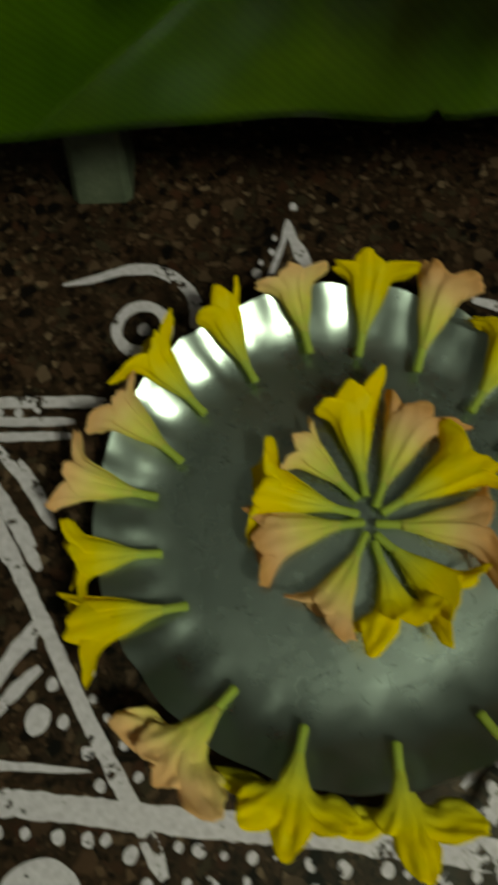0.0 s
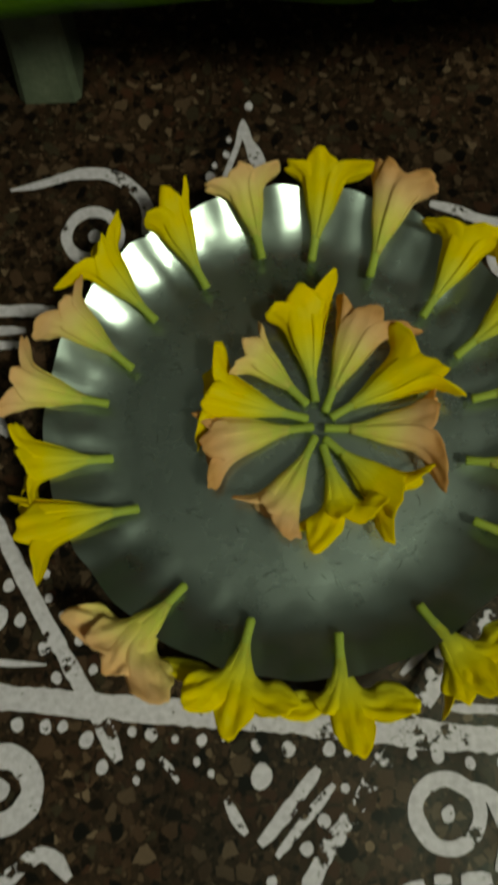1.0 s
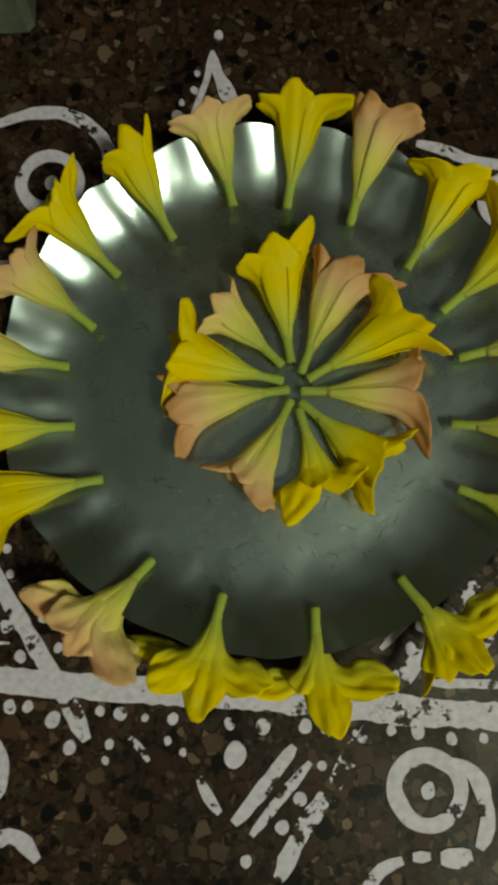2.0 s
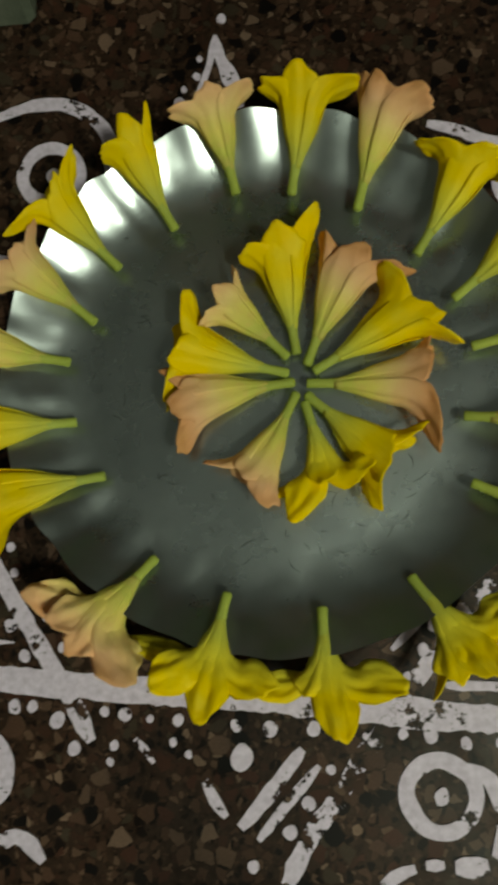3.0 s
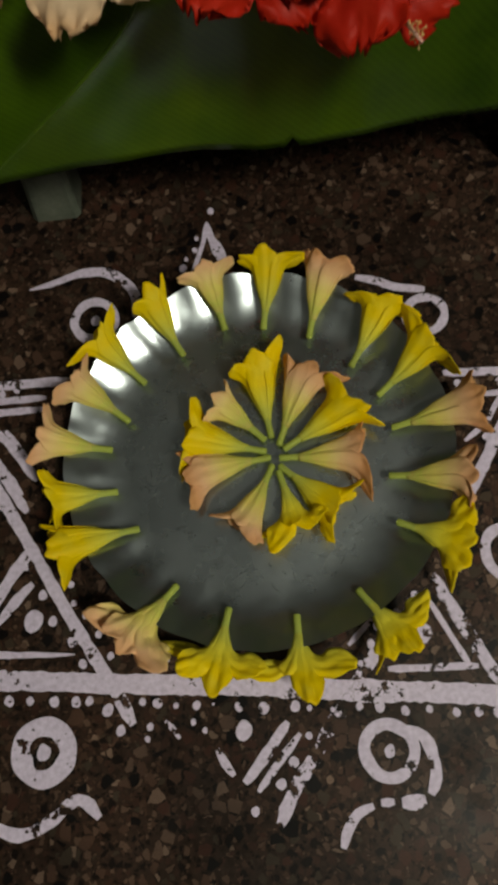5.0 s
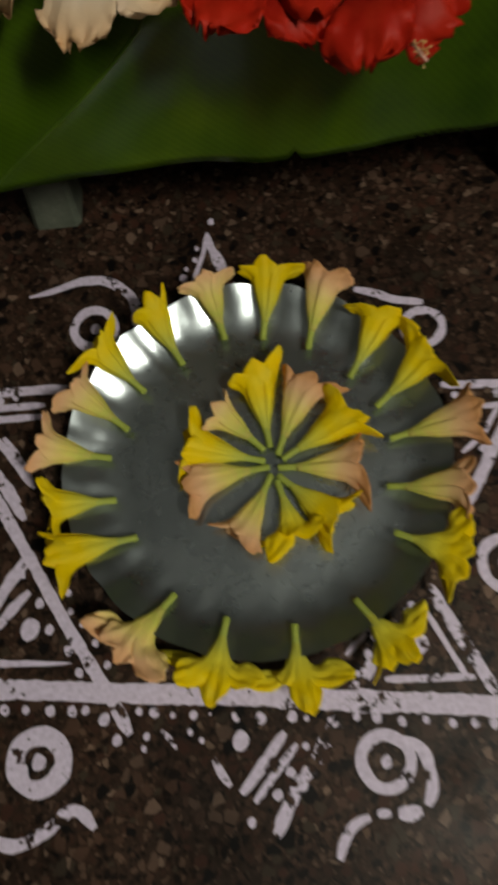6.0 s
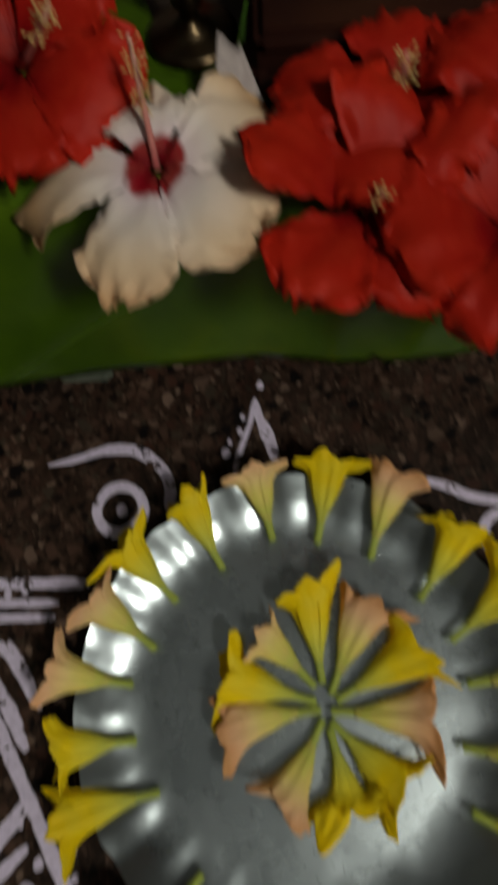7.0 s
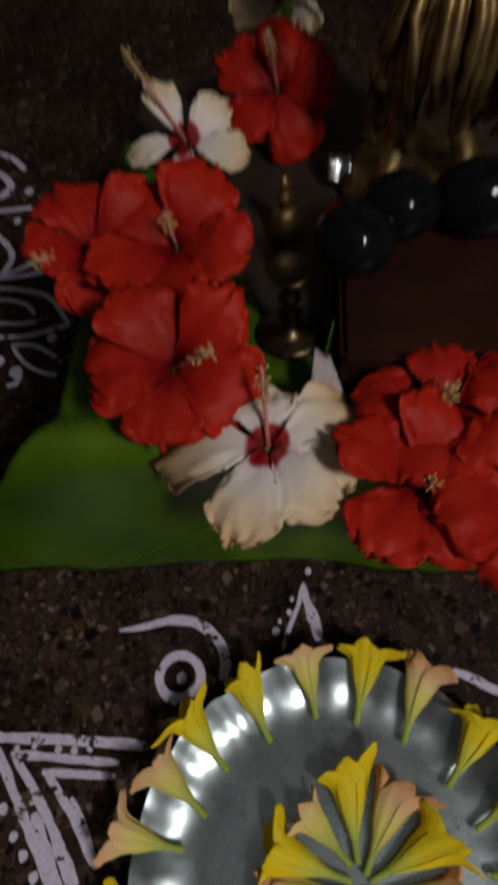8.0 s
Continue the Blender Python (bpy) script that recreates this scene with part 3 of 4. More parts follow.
def trumpet(x, y, z, heading, tilt, length, kind, roll, opens, reaches=(1, 1, 1, 1, 1), skew=0.35, droop=0.0, narrow=-0.05, belly=1.0, squash=0.58, blunt=0.0, face=0.45, pitch=72, start=0.50):
    """A funnel flower lying on its side: green tube, swelling throat and five petals wrapped over one another.
    roll: where the first petal sits round the funnel (90 is uppermost); opens: how far each one bends outwards, in degrees;
    face: how far the side petals turn their flat side upwards."""
    rnd = random.Random(int(x * 9137 + y * 5113 + 70000))
    withered = kind == "p"
    label = "withered peach-orange trumpet flower with a green tube on the plate" if withered else "yellow trumpet flower with a green tube on the steel plate"
    flower = tagged(new("trumpet_flower"), label, "flower", "flowers on the plate")
    flower.matrix_world = pose(x, y, z, tilt, 0, heading)
    s = length / 0.072
    skin = M_PEACH if withered else M_YELLOW
    bend = rnd.uniform(-0.003, 0.003)

    def centre(t):
        k = t / (0.06 * s)
        return Vector((bend * math.sin(min(k, 1.2) * 2.2), t, -0.0016 * math.sin(min(k, 1) * math.pi) - droop * s * max(0, k - 0.3) ** 2))

    cut = rnd.uniform(-0.0006, 0.0006)
    stem = [cut, 0.0006, 0.0014, 0.006, 0.011, 0.0145, 0.018, 0.021]
    sweep("tube", [centre(t * s) for t in stem], [0.0019, 0.0026, 0.0028, 0.0026, 0.0026, 0.0029, 0.0030, 0.0026], M_STEM, flower, "green tube", 14, 0.92)
    hollow = [0.017, 0.022, 0.027, 0.033, 0.039, 0.044]
    mesh_object("throat", *sweep_data([centre(t * s) for t in hollow], [q * s * belly for q in (0.0022, 0.0036, 0.0062, 0.0084, 0.0090, 0.0060)], 18, squash), skin, flower)
    for k in range(5):
        az = radians(roll + pitch * k + rnd.uniform(-5, 5))
        reach, bent = reaches[k] * rnd.uniform(0.97, 1.03), radians(opens[k])
        peak = rnd.choice((1, 1, -1)) * (skew + rnd.uniform(-0.10, 0.25))
        point = (blunt or (1.5 if withered else 1.3)) * rnd.uniform(0.85, 1.15)
        depth = rnd.uniform(0.23, 0.32) + 0.15 * narrow
        curl = rnd.uniform(0.1, 0.6) if withered else rnd.uniform(-0.3, 0.5)
        seed = rnd.uniform(0, 60)
        nv, nu, fine = 22, 19, 90
        # the petal's midline: distance along the funnel and distance from its axis
        run, out = [0.0145 * s], [SWELL[0] * s]
        step = 1.25 / fine
        for i in range(fine):
            p = (i + 0.5) * step
            slope = (np.interp(p + 0.04, SWELL_AT, SWELL) - np.interp(max(0, p - 0.04), SWELL_AT, SWELL)) * belly / (0.058 * (0.08 if p > 0.04 else p + 0.04))
            ang = math.atan(slope) + bent * ease((p - start) / 0.42) + curl * max(0, p - 0.8) * 2.2
            run.append(run[-1] + step * 0.058 * s * math.cos(ang))
            out.append(out[-1] + step * 0.058 * s * math.sin(ang))
        at = np.linspace(0, 1.25, fine + 1)
        spread = 1.12
        grid = []
        turned = face * max(0.0, min(1.0, 2.5 * math.sin(az) + 0.6))
        for i in range(nv):
            v = i / (nv - 1)
            row = []
            for j in range(nu):
                u = 2 * j / (nu - 1) - 1
                off = abs(u - peak) / (1 + peak if u < peak else 1 - peak)
                p = v * min(1.2, reach) * (1 - depth * off ** point + 0.05 * noise.noise((seed, 3.0 * u, 1)) + 0.02 * noise.noise((seed, 9.0 * u, 4)))
                yy, rr = float(np.interp(p, at, run)), float(np.interp(p, at, out))
                limb = ease((p - start + 0.02) / 0.5)
                half = spread * (1 - (narrow + 0.10 * min(1, abs(bent))) * limb)
                th = az + u * half + 0.22 * limb * peak
                ripple = ((0.0046 if withered else 0.0028) * noise.noise((seed + 2.1 * u, 3.6 * p, k)) + (0.0022 if withered else 0.0011) * noise.noise((seed + 5 * u, 8 * p, k))) * limb + (0.0012 if withered else 0.0007) * math.sin(5.5 * u + seed) * limb * abs(u)
                pleat = -0.0010 * math.exp(-((u - 0.1) / 0.18) ** 2) * min(1, 2.5 * p) + 0.0005 * math.sin(9 * u + seed + 2 * p) * p
                rise = (ripple + pleat + 0.00012 * k) * s
                q = rr * (1 + 0.085 * u * min(1, 3 * p)) + rise
                c = centre(yy)
                flat = 0.92 + (squash - 0.92) * min(1, 2.2 * p)
                spot = Vector((c.x + q * math.cos(th), yy + 0.0010 * s * limb * noise.noise((seed, 3 * u, 4)), c.z + q * math.sin(th) * flat))
                if turned > 0.01 and limb > 0:
                    # the same petal spread flat across its own run
                    p2 = min(1.25, p + 0.03)
                    dy, dr = float(np.interp(p2, at, run)) - yy, float(np.interp(p2, at, out)) - rr
                    along = Vector((dr * math.cos(az), dy, 0))
                    cross = Vector((-along.y, along.x, 0)).normalized() if along.length > 1e-7 else Vector((-1, 0, 0))
                    w = u * min(rr * half, 0.0132 * s) * (1 - 0.25 * narrow)
                    fan = Vector((c.x + rr * math.cos(az), yy, c.z + rr * math.sin(az) * flat + rise - 0.0035 * s * u * u)) + cross * w
                    spot = spot.lerp(fan, turned * limb)
                row.append(tuple(spot))
            grid.append(row)
        # the underside settles on what it lies on
        low = -0.0105 * s - droop * s * 1.2
        grid = [[(a, b, c if c > low else low + 0.12 * (c - low)) for a, b, c in row] for row in grid]
        sheet("petal", grid, 0.0005, skin, flower)
    return flower


# ring on the rim; petals from the uppermost one round by the flower's own left side
trumpet(0.0010, 0.1160, 0.013, -8, 19, 0.069, "y", 82, (12, 62, 30, 25, 58), (1.02, 0.98, 0.9, 0.9, 1.06))
trumpet(0.0370, 0.1040, 0.013, -21, 19, 0.072, "p", 100, (4, 16, 10, 15, 46), (0.98, 0.95, 0.9, 0.9, 1.04))
trumpet(0.0670, 0.0750, 0.013, -30, 18, 0.072, "y", 75, (34, 92, 30, 30, 78), (0.95, 1.1, 0.9, 0.9, 1.05))
trumpet(0.0850, 0.0490, 0.013, -47, 19, 0.071, "y", 85, (18, 38, 15, 30, 96), (0.95, 1.14, 0.9, 0.9, 1.12))
trumpet(0.0920, 0.0220, 0.013, -84, 18, 0.075, "p", 95, (6, 24, 15, 15, 20), (1.0, 1.02, 0.9, 0.9, 1.0))
trumpet(0.0850, -0.0150, 0.013, -96, 19, 0.067, "p", 90, (10, 22, 15, 25, 58), (1.0, 1.04, 0.9, 0.95, 1.1))
trumpet(0.0860, -0.0500, 0.014, -113, 20, 0.064, "y", -2, (50, 30, 10, 48, 40), (1.08, 1.0, 1.0, 1.1, 0.8), 0.3, 0.008, 0.0, 1.25, 0.52, 2.0, 0.9, 48, 0.32)
trumpet(0.0520, -0.0960, 0.014, -146, 20, 0.061, "y", -2, (34, 20, 12, 66, 40), (1.05, 0.95, 1.08, 1.18, 0.8), 0.25, 0.010, 0.12, 1.15, 0.52, 1.5, 0.95, 48, 0.30)
trumpet(0.0070, -0.1100, 0.014, -178, 20, 0.061, "y", 2, (66, 34, 6, 64, 40), (1.1, 0.7, 1.10, 1.2, 0.8), 0.2, 0.010, 0.14, 1.25, 0.52, 1.6, 0.95, 48, 0.26)
trumpet(-0.0410, -0.1020, 0.014, 166, 20, 0.062, "y", 0, (78, 42, 2, 58, 40), (1.2, 1.18, 1.12, 1.1, 0.8), 0.2, 0.010, 0.14, 1.25, 0.52, 1.6, 0.95, 48, 0.26)
trumpet(-0.0780, -0.0830, 0.014, 138, 18, 0.068, "p", 5, (46, 26, 6, 50, 20), (1.08, 0.95, 1.0, 1.2, 0.8), -0.2, 0.010, 0.0, 1.2, 0.52, 1.6, 0.95, 45, 0.32)
trumpet(-0.1050, -0.0390, 0.013, 104, 17, 0.074, "y", 80, (6, 52, 25, 15, 10), (0.95, 1.06, 0.9, 0.9, 0.95))
trumpet(-0.1210, -0.0090, 0.013, 97, 20, 0.063, "y", 100, (34, 88, 40, 25, 48), (0.92, 1.12, 0.9, 0.9, 1.05), 0.35, 0.0, 0.2, 1.1)
trumpet(-0.1250, 0.0250, 0.013, 79, 20, 0.064, "p", 84, (10, 18, 20, 20, 50), (0.95, 1.02, 0.9, 0.9, 1.1), 0.2)
trumpet(-0.1110, 0.0470, 0.013, 53, 20, 0.066, "p", 75, (6, 50, 25, 20, 40), (0.92, 1.08, 0.9, 0.9, 1.06), 0.2)
trumpet(-0.0970, 0.0780, 0.013, 42, 20, 0.068, "y", 78, (14, 82, 45, 40, 44), (0.9, 1.14, 0.9, 1.0, 1.12), 0.2, 0.0, 0.34)
trumpet(-0.0650, 0.0990, 0.013, 24, 20, 0.067, "y", 65, (4, 80, 40, 15, 6), (1.02, 1.02, 0.9, 0.9, 1.04), 0.3, 0.0, 0.2)
trumpet(-0.0300, 0.1180, 0.013, 16, 22, 0.060, "p", 88, (2, 50, 25, 25, 54), (1.02, 1.02, 0.9, 0.9, 1.06), 0.1)
# rosette in the middle
trumpet(-0.0000, 0.0230, 0.011, 6, 8, 0.0720, "y", 80, (14, 66, 35, 20, 12), (1.0, 0.98, 0.9, 0.9, 1.16), 0.4)
trumpet(0.0050, 0.0170, 0.011, -27, 7, 0.0755, "p", 85, (2, 8, 10, 20, 44), (0.95, 1.0, 0.9, 0.9, 1.06), 0.2)
trumpet(0.0080, 0.0130, 0.011, -60, 7, 0.0760, "y", 70, (10, 64, 30, 20, 32), (1.0, 1.08, 0.9, 0.9, 1.12), 0.3)
trumpet(0.0040, 0.0070, 0.011, -93, 7, 0.0760, "p", 100, (16, 38, 20, 25, 46), (0.9, 1.0, 0.9, 0.95, 1.16), 0.3)
trumpet(0.0040, 0.0010, 0.011, -134, 8, 0.0690, "y", 82, (22, 42, 20, 25, 24), (0.95, 1.06, 0.9, 0.95, 1.08), 0.3, 0.0, 0.15, 1.1)
trumpet(0.0030, -0.0030, 0.011, -171, 9, 0.0640, "y", -4, (64, 26, 36, 66, 92), (1.1, 1.18, 0.8, 1.1, 1.05), 0.2, 0.0, 0.22, 0.95, 0.58, 1.3, 0.95, 46, 0.36)
trumpet(-0.0010, 0.0020, 0.011, 148, 8, 0.0640, "p", 75, (8, 14, 15, 20, 30), (0.86, 1.1, 0.9, 0.9, 1.02), 0.1)
trumpet(-0.0020, 0.0080, 0.011, 102, 7, 0.0720, "p", 96, (2, 24, 15, 10, 6), (0.98, 1.06, 0.95, 0.9, 1.0), 0.1)
trumpet(-0.0050, 0.0130, 0.011, 73, 8, 0.0720, "y", 95, (20, 58, 30, 25, 50), (0.92, 1.08, 0.9, 1.0, 1.1), 0.3)
trumpet(-0.0050, 0.0220, 0.011, 48, 10, 0.0560, "p", 70, (6, 52, 20, 20, 16), (1.0, 1.0, 0.9, 0.95, 1.08), 0.2, 0.0, 0.2)

# ---- stool ----
DECK = 0.236
stool = tagged(new("low_stool"), "low stool with chalky green legs under a banana leaf", "stool")
stool.location = (0.035, 0.435, 0)
block("seat", (0.458, 0.375, 0.022), (0, 0, DECK - 0.011), M_WOOD, stool, "dark wooden seat board", 0.004)
for sx in (-1, 1):
    block("side_rail", (0.02, 0.33, 0.035), (sx * 0.200, 0, DECK - 0.040), M_WOOD, stool, "", 0.003)
for sy in (-1, 1):
    block("cross_rail", (0.38, 0.02, 0.035), (0, sy * 0.155, DECK - 0.040), M_WOOD, stool, "", 0.003)
for sx in (-1, 1):
    for sy in (-1, 1):
        bm = bmesh.new()
        rings = []
        for h, out, w in ((0.0, 0.018, 0.044), (0.01, 0.016, 0.043), (0.05, 0.008, 0.039), (0.11, 0.002, 0.037), (0.18, 0.0, 0.037), (DECK - 0.022, 0.0, 0.042)):
            cx, cy = sx * (0.203 + out * 0.5), sy * (0.157 + out * 0.2)
            rings.append([bm.verts.new((cx + a * w / 2, cy + b * w / 2, h)) for a, b in ((-0.8, -1), (0.8, -1), (1, -0.8), (1, 0.8), (0.8, 1), (-0.8, 1), (-1, 0.8), (-1, -0.8))])
        for lo, hi in zip(rings, rings[1:]):
            for k in range(8):
                bm.faces.new((lo[k], lo[(k + 1) % 8], hi[(k + 1) % 8], hi[k]))
        bm.faces.new(list(reversed(rings[0])))
        bm.faces.new(rings[-1])
        part("leg", bm, M_LEG, stool, "chalky green painted leg")

# ---- banana leaf draped over the stool ----
leaf = tagged(new("banana_leaf"), "fresh green banana leaf draped over the front of the stool", "leaf")


def leaf_point(u, v):
    """u runs from the leaf's one side to the other, v from the rear over the fold to the front edge."""
    x = -0.195 + 0.47 * u
    ripple = 0.004 * noise.noise((x * 14, v * 5, 1)) + 0.002 * noise.noise((x * 40, v * 12, 5))
    fold = 0.72
    front = 0.228 + 0.006 * math.sin(9 * u)
    if v < fold:
        rear = 0.32 + 0.20 * max(0, 1 - u / 0.26) ** 0.7 + 0.012 * noise.noise((u * 9, 3, 3))
        y = rear + (front + 0.012 - rear) * v / fold
        z = DECK + 0.0045 + max(0, ripple) * (0.4 + v)
    else:
        q = (v - fold) / (1 - fold)
        a = min(1, q / 0.25) * math.pi / 2 * 0.93
        drop = max(0, q - 0.22)
        y = front + 0.012 - 0.020 * math.sin(a) - 0.012 * drop + ripple * 0.9 * q
        hang = 0.140 + 0.004 * math.sin(5 * u + 1.0) - 0.016 * max(0, 0.4 - u) / 0.4
        z = DECK + 0.0045 - 0.020 * (1 - math.cos(a)) - hang * drop
        if 0.487 < u < 0.50 and q > 0.9:
            z += 0.008
        y -= 0.030 * max(0, 0.36 - u) / 0.36 * q
    x -= 0.135 * max(0, 0.35 - u) / 0.35 * ease((v - 0.70) / 0.30)
    crease = math.exp(-((u - 0.17 - 0.68 * (1 - v)) / 0.035) ** 2) * (0.0035 if v > 0.6 else 0.0)
    y, z = y - crease, z + 0.5 * crease
    z += 0.016 * max(0, (0.30 - u) / 0.30) ** 0.8 * math.exp(-((v - 0.755) / 0.045) ** 2)
    return (x, y, z)


sheet("blade", [[leaf_point(i / 90, j / 70) for j in range(71)] for i in range(91)], 0.0012, M_LEAF, leaf)

line = [Vector(leaf_point(0.17 + 0.23 * k / 20, 1.0 - 0.34 * k / 20)) + Vector((0, -0.0007, 0.0004)) for k in range(21)]
sweep("vein", line, [0.0026 * (0.35 + 0.65 * math.sin(math.pi * (k + 1) / 22)) for k in range(21)], M_RIB, leaf, "raised vein", 10, 0.3)


# ---- hibiscus flowers ----
def hibiscus(x, y, z, size, skin, lean, toward, roll, cup=0.35, column=(20, 40), label="", reach=0.95, slim=1.0, trim={}):
    """An open five-petalled flower with ruffled petals and a stamen column. lean: degrees its face tips over, toward a heading."""
    red = skin == M_RED
    rnd = random.Random(int(x * 7331 + y * 4177 + z * 991 + 50000))
    flower = tagged(new("hibiscus_flower"), label or ("red hibiscus flower with ruffled petals on the banana leaf" if red else "cream hibiscus flower with a dark red throat on the leaf"), "flower", "hibiscus flowers on the stool")
    flower.matrix_world = pose(x, y, z, 0, 0, toward) @ pose(0, 0, 0, lean) @ pose(0, 0, 0, 0, 0, roll)
    for k in range(5):
        az = radians(72 * k + rnd.uniform(-8, 8))
        far, broad = trim.get(k, (1.0, 1.0))
        length = size * rnd.uniform(0.9, 1.1) * far
        wide = size * rnd.uniform(0.38, 0.50) * 1.15 * slim * broad
        rise, droop = cup * rnd.uniform(0.4, 1.6), rnd.uniform(0.5, 1.3)
        twist = rnd.uniform(-0.30, 0.30)
        seed = rnd.uniform(0, 90)
        grid = []
        nv, nu = 20, 21
        for i in range(nv):
            v = i / (nv - 1)
            w = wide * (0.10 + 0.90 * math.sin(min(1.0, v / 0.78) * math.pi / 2) ** 1.15) * (1 if v < 0.78 else math.sqrt(max(0.0, 1 - ((v - 0.78) / 0.235) ** 2)) * 0.9 + 0.1)
            row = []
            for j in range(nu):
                u = 2 * j / (nu - 1) - 1
                edge = max(abs(u) ** 3, max(0, (v - 0.75) * 4) ** 2)
                ruffle = size * 0.17 * edge * (noise.noise((seed + 3.5 * u, 5 * v, 2)) + 0.7 * noise.noise((seed + 9 * u, 11 * v, 8))) + size * 0.05 * v * noise.noise((seed + 2 * u, 3 * v, 5))
                fray = size * (0.16 * noise.noise((seed, 4.5 * u, 1)) + 0.10 * noise.noise((seed, 13 * u, 6))) * max(0, (v - 0.6) / 0.4)
                r = 0.05 * size + length * v * (1 - 0.10 * u * u * v) + fray
                h = size * (0.16 * v + rise * v - droop * 0.62 * v ** 2.6) + ruffle + (0.13 + twist) * size * u * v * (0.8 - 0.3 * v) - 0.05 * size * u * u * v
                side = u * w * (1 + 0.06 * noise.noise((seed, 5 * v, 9)))
                row.append((r * math.cos(az) - side * math.sin(az), r * math.sin(az) + side * math.cos(az), h))
            grid.append(row)
        sheet("petal", grid, 0.0005, skin, flower)
    el, hd = radians(column[0]), radians(column[1])
    d = Vector((math.cos(el) * math.cos(hd), math.cos(el) * math.sin(hd), math.sin(el)))
    tip = [d * (size * reach * t) + Vector((0, 0, size * 0.1 * t * t)) for t in (0, 0.25, 0.5, 0.75, 1.0)]
    sweep("stamen_column", tip, [0.0016, 0.0013, 0.0012, 0.0011, 0.0008], M_COLUMN, flower, "slender pink stamen column", 8)
    verts, faces = [], []
    for k in range(46):
        t = rnd.uniform(0.55, 1.0)
        c = d * (size * reach * t) + Vector((0, 0, size * 0.1 * t * t))
        o = Vector((rnd.gauss(0, 1), rnd.gauss(0, 1), rnd.gauss(0, 1))).normalized()
        e = c + o * rnd.uniform(0.003, 0.0055)
        a, b = sweep_data([c, c + (e - c) * 0.8, e, e + o * 0.0006], [0.00018, 0.00018, 0.0007, 0.0003], 5)
        base = len(verts)
        verts += a
        faces += [tuple(base + q for q in f) for f in b]
    mesh_object("pollen_tuft", verts, faces, M_POLLEN, flower, "yellow-orange pollen tuft")
    sweep("calyx", [(0, 0, -0.022), (0, 0, -0.017), (0, 0, -0.011), (0, 0, -0.004)], [0.002, 0.005, 0.0055, 0.0012], M_BLADE, flower, "green calyx", 10)
    return flower


hibiscus(-0.065, 0.218, 0.265, 0.055, M_CREAM, 9, 8, 22, 0.16, (40, 68), "large cream hibiscus with a dark red throat on the leaf fold", 0.75, 0.92, {1: (0.6, 0.8), 2: (1.05, 0.9), 3: (0.95, 0.8), 4: (0.92, 1.1)})
hibiscus(-0.135, 0.468, 0.275, 0.044, M_CREAM, 30, 0, 55, 0.30, (30, 75), "small cream hibiscus with a long stamen beside red ones", 1.5, 0.62)
hibiscus(-0.068, 0.640, 0.290, 0.046, M_CREAM, -60, 10, 0, 0.4, (10, 100), "cream hibiscus turned away on the rear of the stool")
hibiscus(-0.119, 0.262, 0.276, 0.048, M_RED, 22, 14, 40, 0.50, (60, -60))
hibiscus(-0.185, 0.360, 0.272, 0.046, M_RED, 35, 55, 10, 0.65, (10, 150))
hibiscus(-0.130, 0.362, 0.272, 0.050, M_RED, 30, 0, 60, 0.65, (70, 40), "", 0.6)
hibiscus(-0.070, 0.520, 0.280, 0.046, M_RED, 45, -5, 10, 0.40, (50, 90))
hibiscus(0.030, 0.242, 0.262, 0.044, M_RED, 12, -5, 30, 0.50, (65, 60), "", 0.45)
hibiscus(0.016, 0.206, 0.250, 0.046, M_RED, 10, 10, 5, 0.65, (70, -80), "", 0.4)
hibiscus(0.070, 0.194, 0.248, 0.047, M_RED, 16, -8, 50, 0.65, (10, -110), "", 1.25)
hibiscus(0.082, 0.238, 0.264, 0.045, M_RED, 15, -20, 15, 0.45, (60, 20), "", 0.5)

# ---- altar things on the stool ----
SEAT_TOP = DECK + 0.0065
pedestal = tagged(new("wooden_pedestal"), "dark red-brown wooden pedestal block with rounded corners on the leaf", "pedestal")
pedestal.location = (0.068, 0.333, SEAT_TOP)
block("body", (0.200, 0.130, 0.020), (0, 0, 0.010), M_MAHOGANY, pedestal, "", 0.007)
block("top_board", (0.188, 0.118, 0.010), (0, 0, 0.0250), M_MAHOGANY, pedestal, "", 0.004)
for px, py, rx, ry, rz in ((-0.018, 0.350, 0.025, 0.026, 0.021), (0.010, 0.376, 0.025, 0.022, 0.022), (0.060, 0.382, 0.032, 0.024, 0.024)):
    bm = bmesh.new()
    bmesh.ops.create_uvsphere(bm, u_segments=36, v_segments=20, radius=1)
    for v in bm.verts:
        k = 1 + 0.06 * noise.noise(v.co * 1.3 + Vector((px * 40, py * 40, 0)))
        v.co = Vector((v.co.x * rx * k, v.co.y * ry * k, max(v.co.z * rz * k, -rz * 0.85)))
    stone = part("black_stone", bm, M_STONE, None, "", True)
    stone.location = (px, py, SEAT_TOP + 0.030 + rz * 0.85)
    tagged(stone, "black polished oval stone on the wooden pedestal", "stone", "black stones on the pedestal")

# brass figure: one plain mesh of base, legs, folds and body
verts, faces = [], []


def add_sweep(points, radii, sides=12, squash=1.0):
    a, b = sweep_data(points, radii, sides, squash)
    base = len(verts)
    verts.extend(a)
    faces.extend(tuple(base + q for q in f) for f in b)


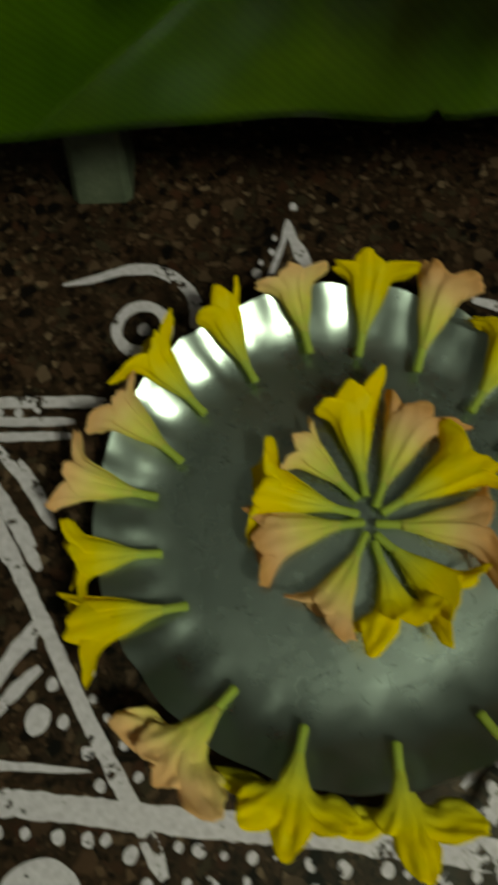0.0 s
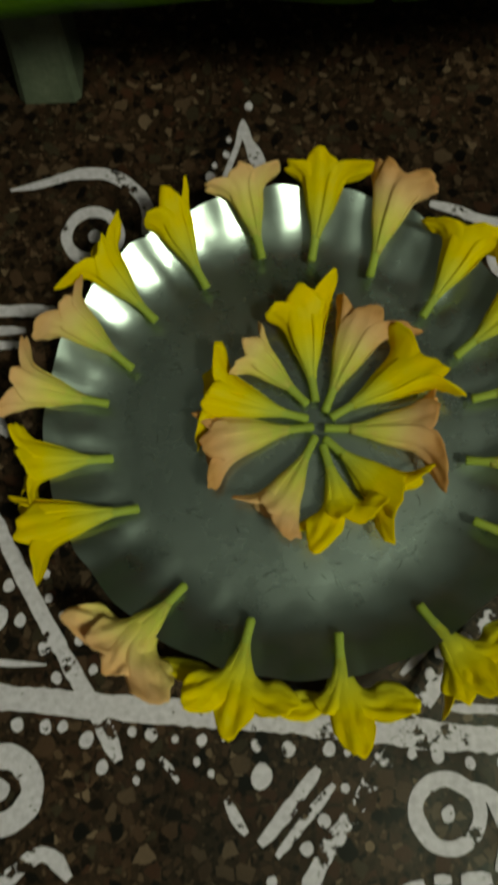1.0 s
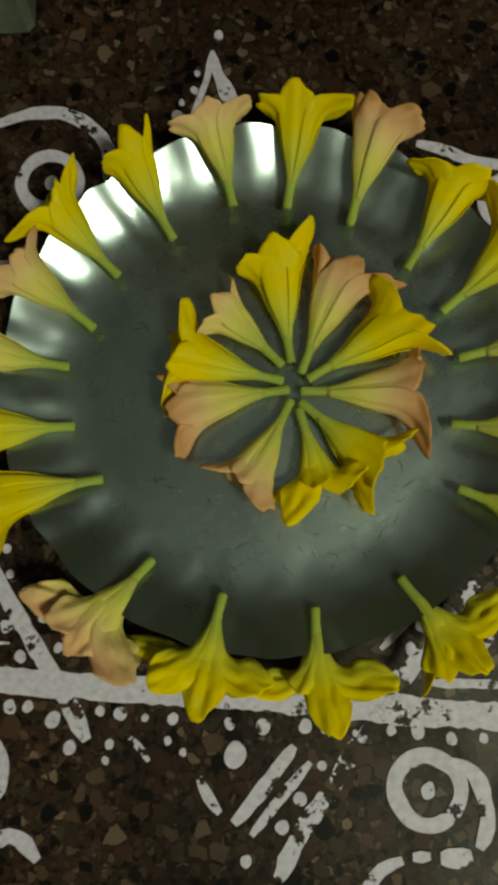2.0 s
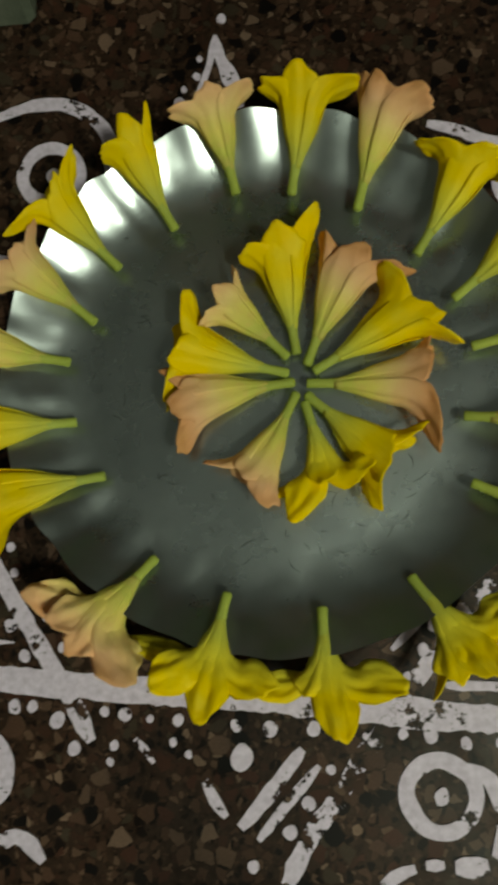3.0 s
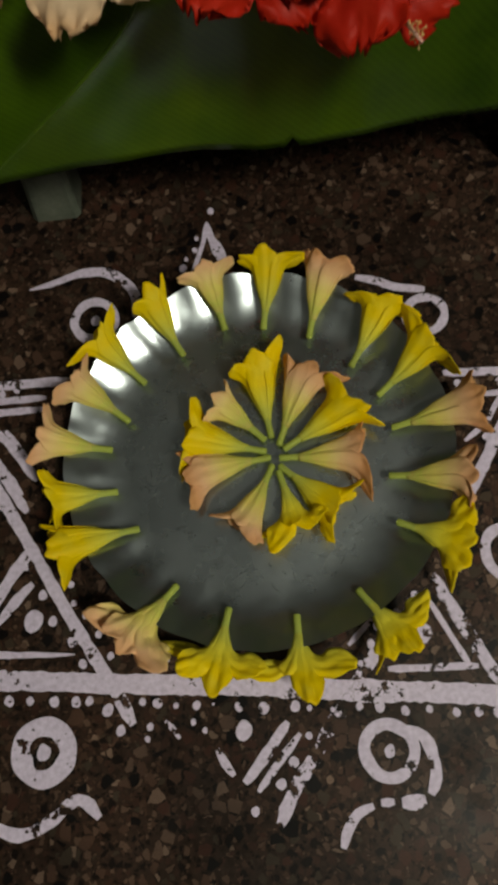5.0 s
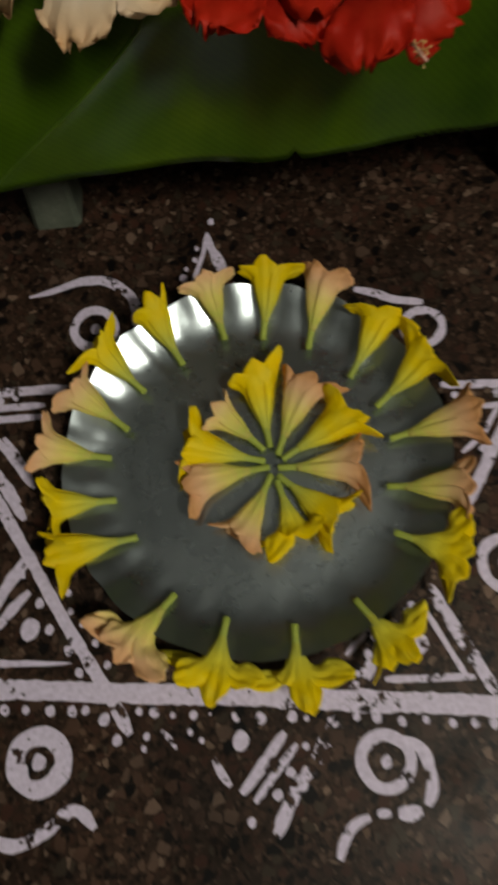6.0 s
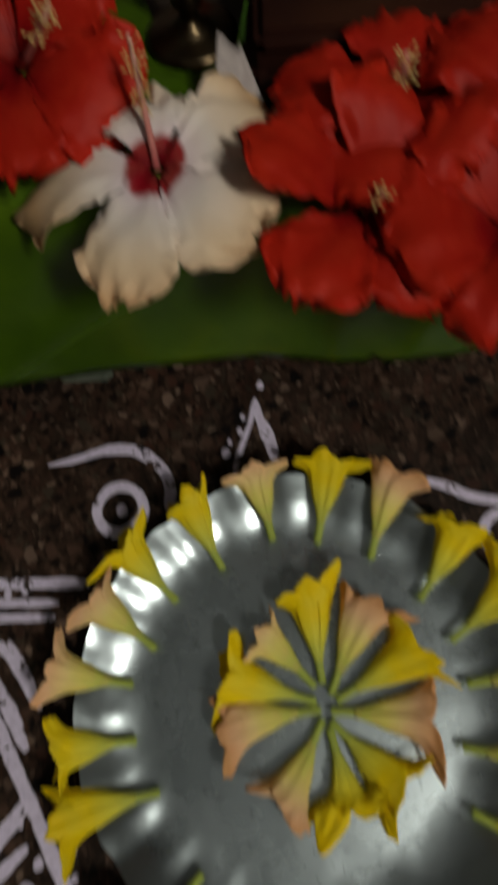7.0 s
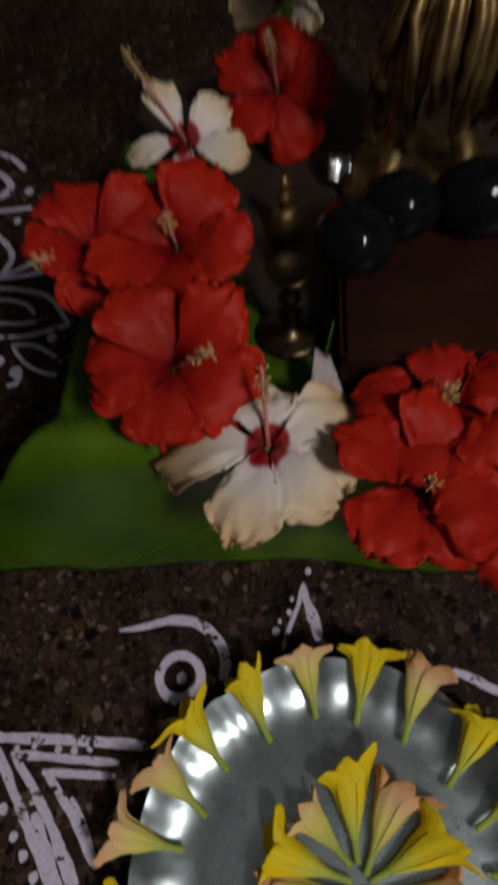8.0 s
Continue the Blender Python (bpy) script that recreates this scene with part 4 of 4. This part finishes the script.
add_sweep([(0, 0, 0), (0, 0, 0.010), (0, 0, 0.014), (0, 0, 0.022), (0, 0, 0.024)], [0.056, 0.056, 0.050, 0.048, 0.040], 32)
for sx in (-1, 1):
    add_sweep([(sx * 0.030, -0.030, 0.024), (sx * 0.026, -0.022, 0.032), (sx * 0.020, -0.008, 0.060), (sx * 0.022, -0.004, 0.095), (sx * 0.014, 0, 0.130)], [0.009, 0.0085, 0.0095, 0.014, 0.017], 14)
add_sweep([(0, 0.004, 0.100), (0, 0.004, 0.130), (0, 0.002, 0.165), (0, 0, 0.205), (0, 0, 0.225), (0, 0, 0.240)], [0.034, 0.032, 0.026, 0.032, 0.022, 0.010], 20, 0.8)
add_sweep([(0, 0, 0.235), (0, -0.002, 0.250), (0, -0.002, 0.268), (0, 0, 0.285), (0, 0, 0.310), (0, 0, 0.325)], [0.010, 0.017, 0.019, 0.016, 0.010, 0.002], 18)
fold_rnd = random.Random(7)
for k in range(22):
    a = radians(-185 + 190 * k / 21)
    c, s = math.cos(a), math.sin(a)
    front = abs(math.degrees(a) + 90) < 22
    w = 0.026 + fold_rnd.uniform(0.0, 0.014)
    low = fold_rnd.uniform(0.075, 0.11) if front else fold_rnd.uniform(0.045, 0.095)
    sway = fold_rnd.uniform(-0.006, 0.006)
    add_sweep([(c * 0.024, s * 0.022, 0.168), (c * (w + 0.003), s * w, 0.135), (c * (w + 0.008) + sway, s * (w + 0.004), 0.6 * 0.135 + 0.4 * low), (c * (w + 0.007) + 1.5 * sway, s * (w + 0.002), low + 0.008), (c * (w + 0.003) + sway, s * w, low)], [0.003, 0.0040, 0.0050, 0.0046, 0.002], 8)
for sx in (-1, 1):
    add_sweep([(sx * 0.030, 0, 0.205), (sx * 0.048, -0.010, 0.178), (sx * 0.044, -0.030, 0.160), (sx * 0.036, -0.040, 0.175)], [0.009, 0.008, 0.0075, 0.006], 12)
statue = tagged(mesh_object("brass_statue", verts, faces, M_BRASS), "tarnished brass statue with draped folds standing behind black stones", "statue")
statue.location = (0.036, 0.462, DECK)

oil_lamp = tagged(new("oil_lamp"), "small dark brass oil lamp with a knobbed stem on the leaf", "oil lamp")
oil_lamp.matrix_world = pose(-0.056, 0.316, DECK + 0.004)
lathe("base", [(0.0005, 0.0), (0.021, 0.0), (0.022, 0.003), (0.019, 0.005), (0.012, 0.0055), (0.006, 0.009), (0.0045, 0.012)], M_BRONZE, oil_lamp, "", 36)
lathe("stem", [(0.0045, 0.011), (0.0038, 0.016), (0.007, 0.019), (0.0075, 0.021), (0.004, 0.024), (0.0036, 0.031), (0.0066, 0.034), (0.007, 0.036), (0.0038, 0.039), (0.0034, 0.046), (0.008, 0.050)], M_BRONZE, oil_lamp, "knobbed brass stem", 28)
lathe("dish", [(0.0005, 0.0495), (0.007, 0.050), (0.012, 0.054), (0.0135, 0.058), (0.0122, 0.058), (0.009, 0.0545), (0.0005, 0.053)], M_BRONZE, oil_lamp, "shallow oil dish", 36)

bell = tagged(new("brass_bell"), "small brass bell with a knobbed handle on the leaf", "bell")
bell.location = (-0.062, 0.418, DECK)
lathe("bell_body", [(0.013, 0.0), (0.0145, 0.001), (0.011, 0.008), (0.009, 0.016), (0.006, 0.020), (0.0005, 0.021)], M_BRASS, bell, "", 28)
lathe("handle", [(0.003, 0.0205), (0.003, 0.024), (0.0058, 0.028), (0.0058, 0.031), (0.003, 0.034), (0.003, 0.038), (0.0052, 0.042), (0.0005, 0.046)], M_BRASS, bell, "turned brass handle", 24)

foil = [[(0.009 * (u - 0.5) * 2 + 0.002 * noise.noise((5 * u, 5 * v, 1)), 0.012 * (v - 0.5) * 2, 0.012 + 0.008 * noise.noise((3 * u, 3 * v, 6)) + 0.009 * math.sin(3 * v)) for v in np.linspace(0, 1, 9)] for u in np.linspace(0, 1, 9)]
scrap = tagged(sheet("foil_scrap", foil, 0.0004, M_SILVER), "crumpled shiny silver foil beside the bell", "foil")
scrap.location = (-0.022, 0.470, DECK)

for bx, by, ln, tip in ((0.036, 0.272, 0.030, 8), (0.060, 0.268, 0.022, -25), (0.012, 0.276, 0.018, 30)):
    bud = tagged(sweep("flower_bud", [(0, 0, 0), (0, 0, ln * 0.2), (0, 0, ln * 0.55), (0, 0, ln * 0.9), (0, 0, ln)], [0.003, 0.0052, 0.0046, 0.0018, 0.0004], M_BUD, sides=10), "small dry pale bud standing behind red hibiscus", "bud", "buds on the leaf")
    bud.matrix_world = pose(bx, by, SEAT_TOP, 14, tip)

grey = [[((u - 0.5) * 0.030 * (1 - 0.7 * v), 0.045 * v, 0.010 + 0.018 * v + 0.004 * math.cos(4 * u) + 0.002 * noise.noise((4 * u, 4 * v, 2))) for v in np.linspace(0, 1, 10)] for u in np.linspace(0, 1, 8)]
loose = tagged(sheet("loose_petal", grey, 0.0005, M_ASH), "greyish-pink loose petal beside the cream hibiscus", "petal")
loose.matrix_world = pose(-0.030, 0.236, SEAT_TOP - 0.003, 0, 0, 8)
blade = [[((u - 0.5) * 0.006 * (1 - v * 0.9), 0.034 * v, 0.004 + 0.020 * v) for v in np.linspace(0, 1, 10)] for u in np.linspace(0, 1, 4)]
grass = tagged(sheet("grass_blade", blade, 0.0006, M_BLADE), "fresh green blade of grass beside the pedestal", "grass blade")
grass.matrix_world = pose(-0.036, 0.275, SEAT_TOP - 0.003, 0, 0, -12)

# ---- tube lamp on the wall ----
fixture = tagged(new("tube_lamp"), "white fluorescent tube lamp on the wall, switched on", "lamp")
fixture.matrix_world = Matrix.Translation((X1 - 0.03, LAMP_AT.y, LAMP_AT.z + 0.12))
block("housing", (0.05, 0.68, 0.07), (0, 0, 0), M_WHITE, fixture, "", 0.006)
for sy in (-1, 1):
    block("tube_socket", (0.03, 0.02, 0.05), (-0.035, sy * 0.32, -0.03), M_WHITE, fixture, "", 0.003)
sweep("tube", [(-0.037, -0.31, -0.04), (-0.037, -0.1, -0.04), (-0.037, 0.1, -0.04), (-0.037, 0.31, -0.04)], [0.013] * 4, M_TUBE, fixture, "glowing white glass tube", 16)
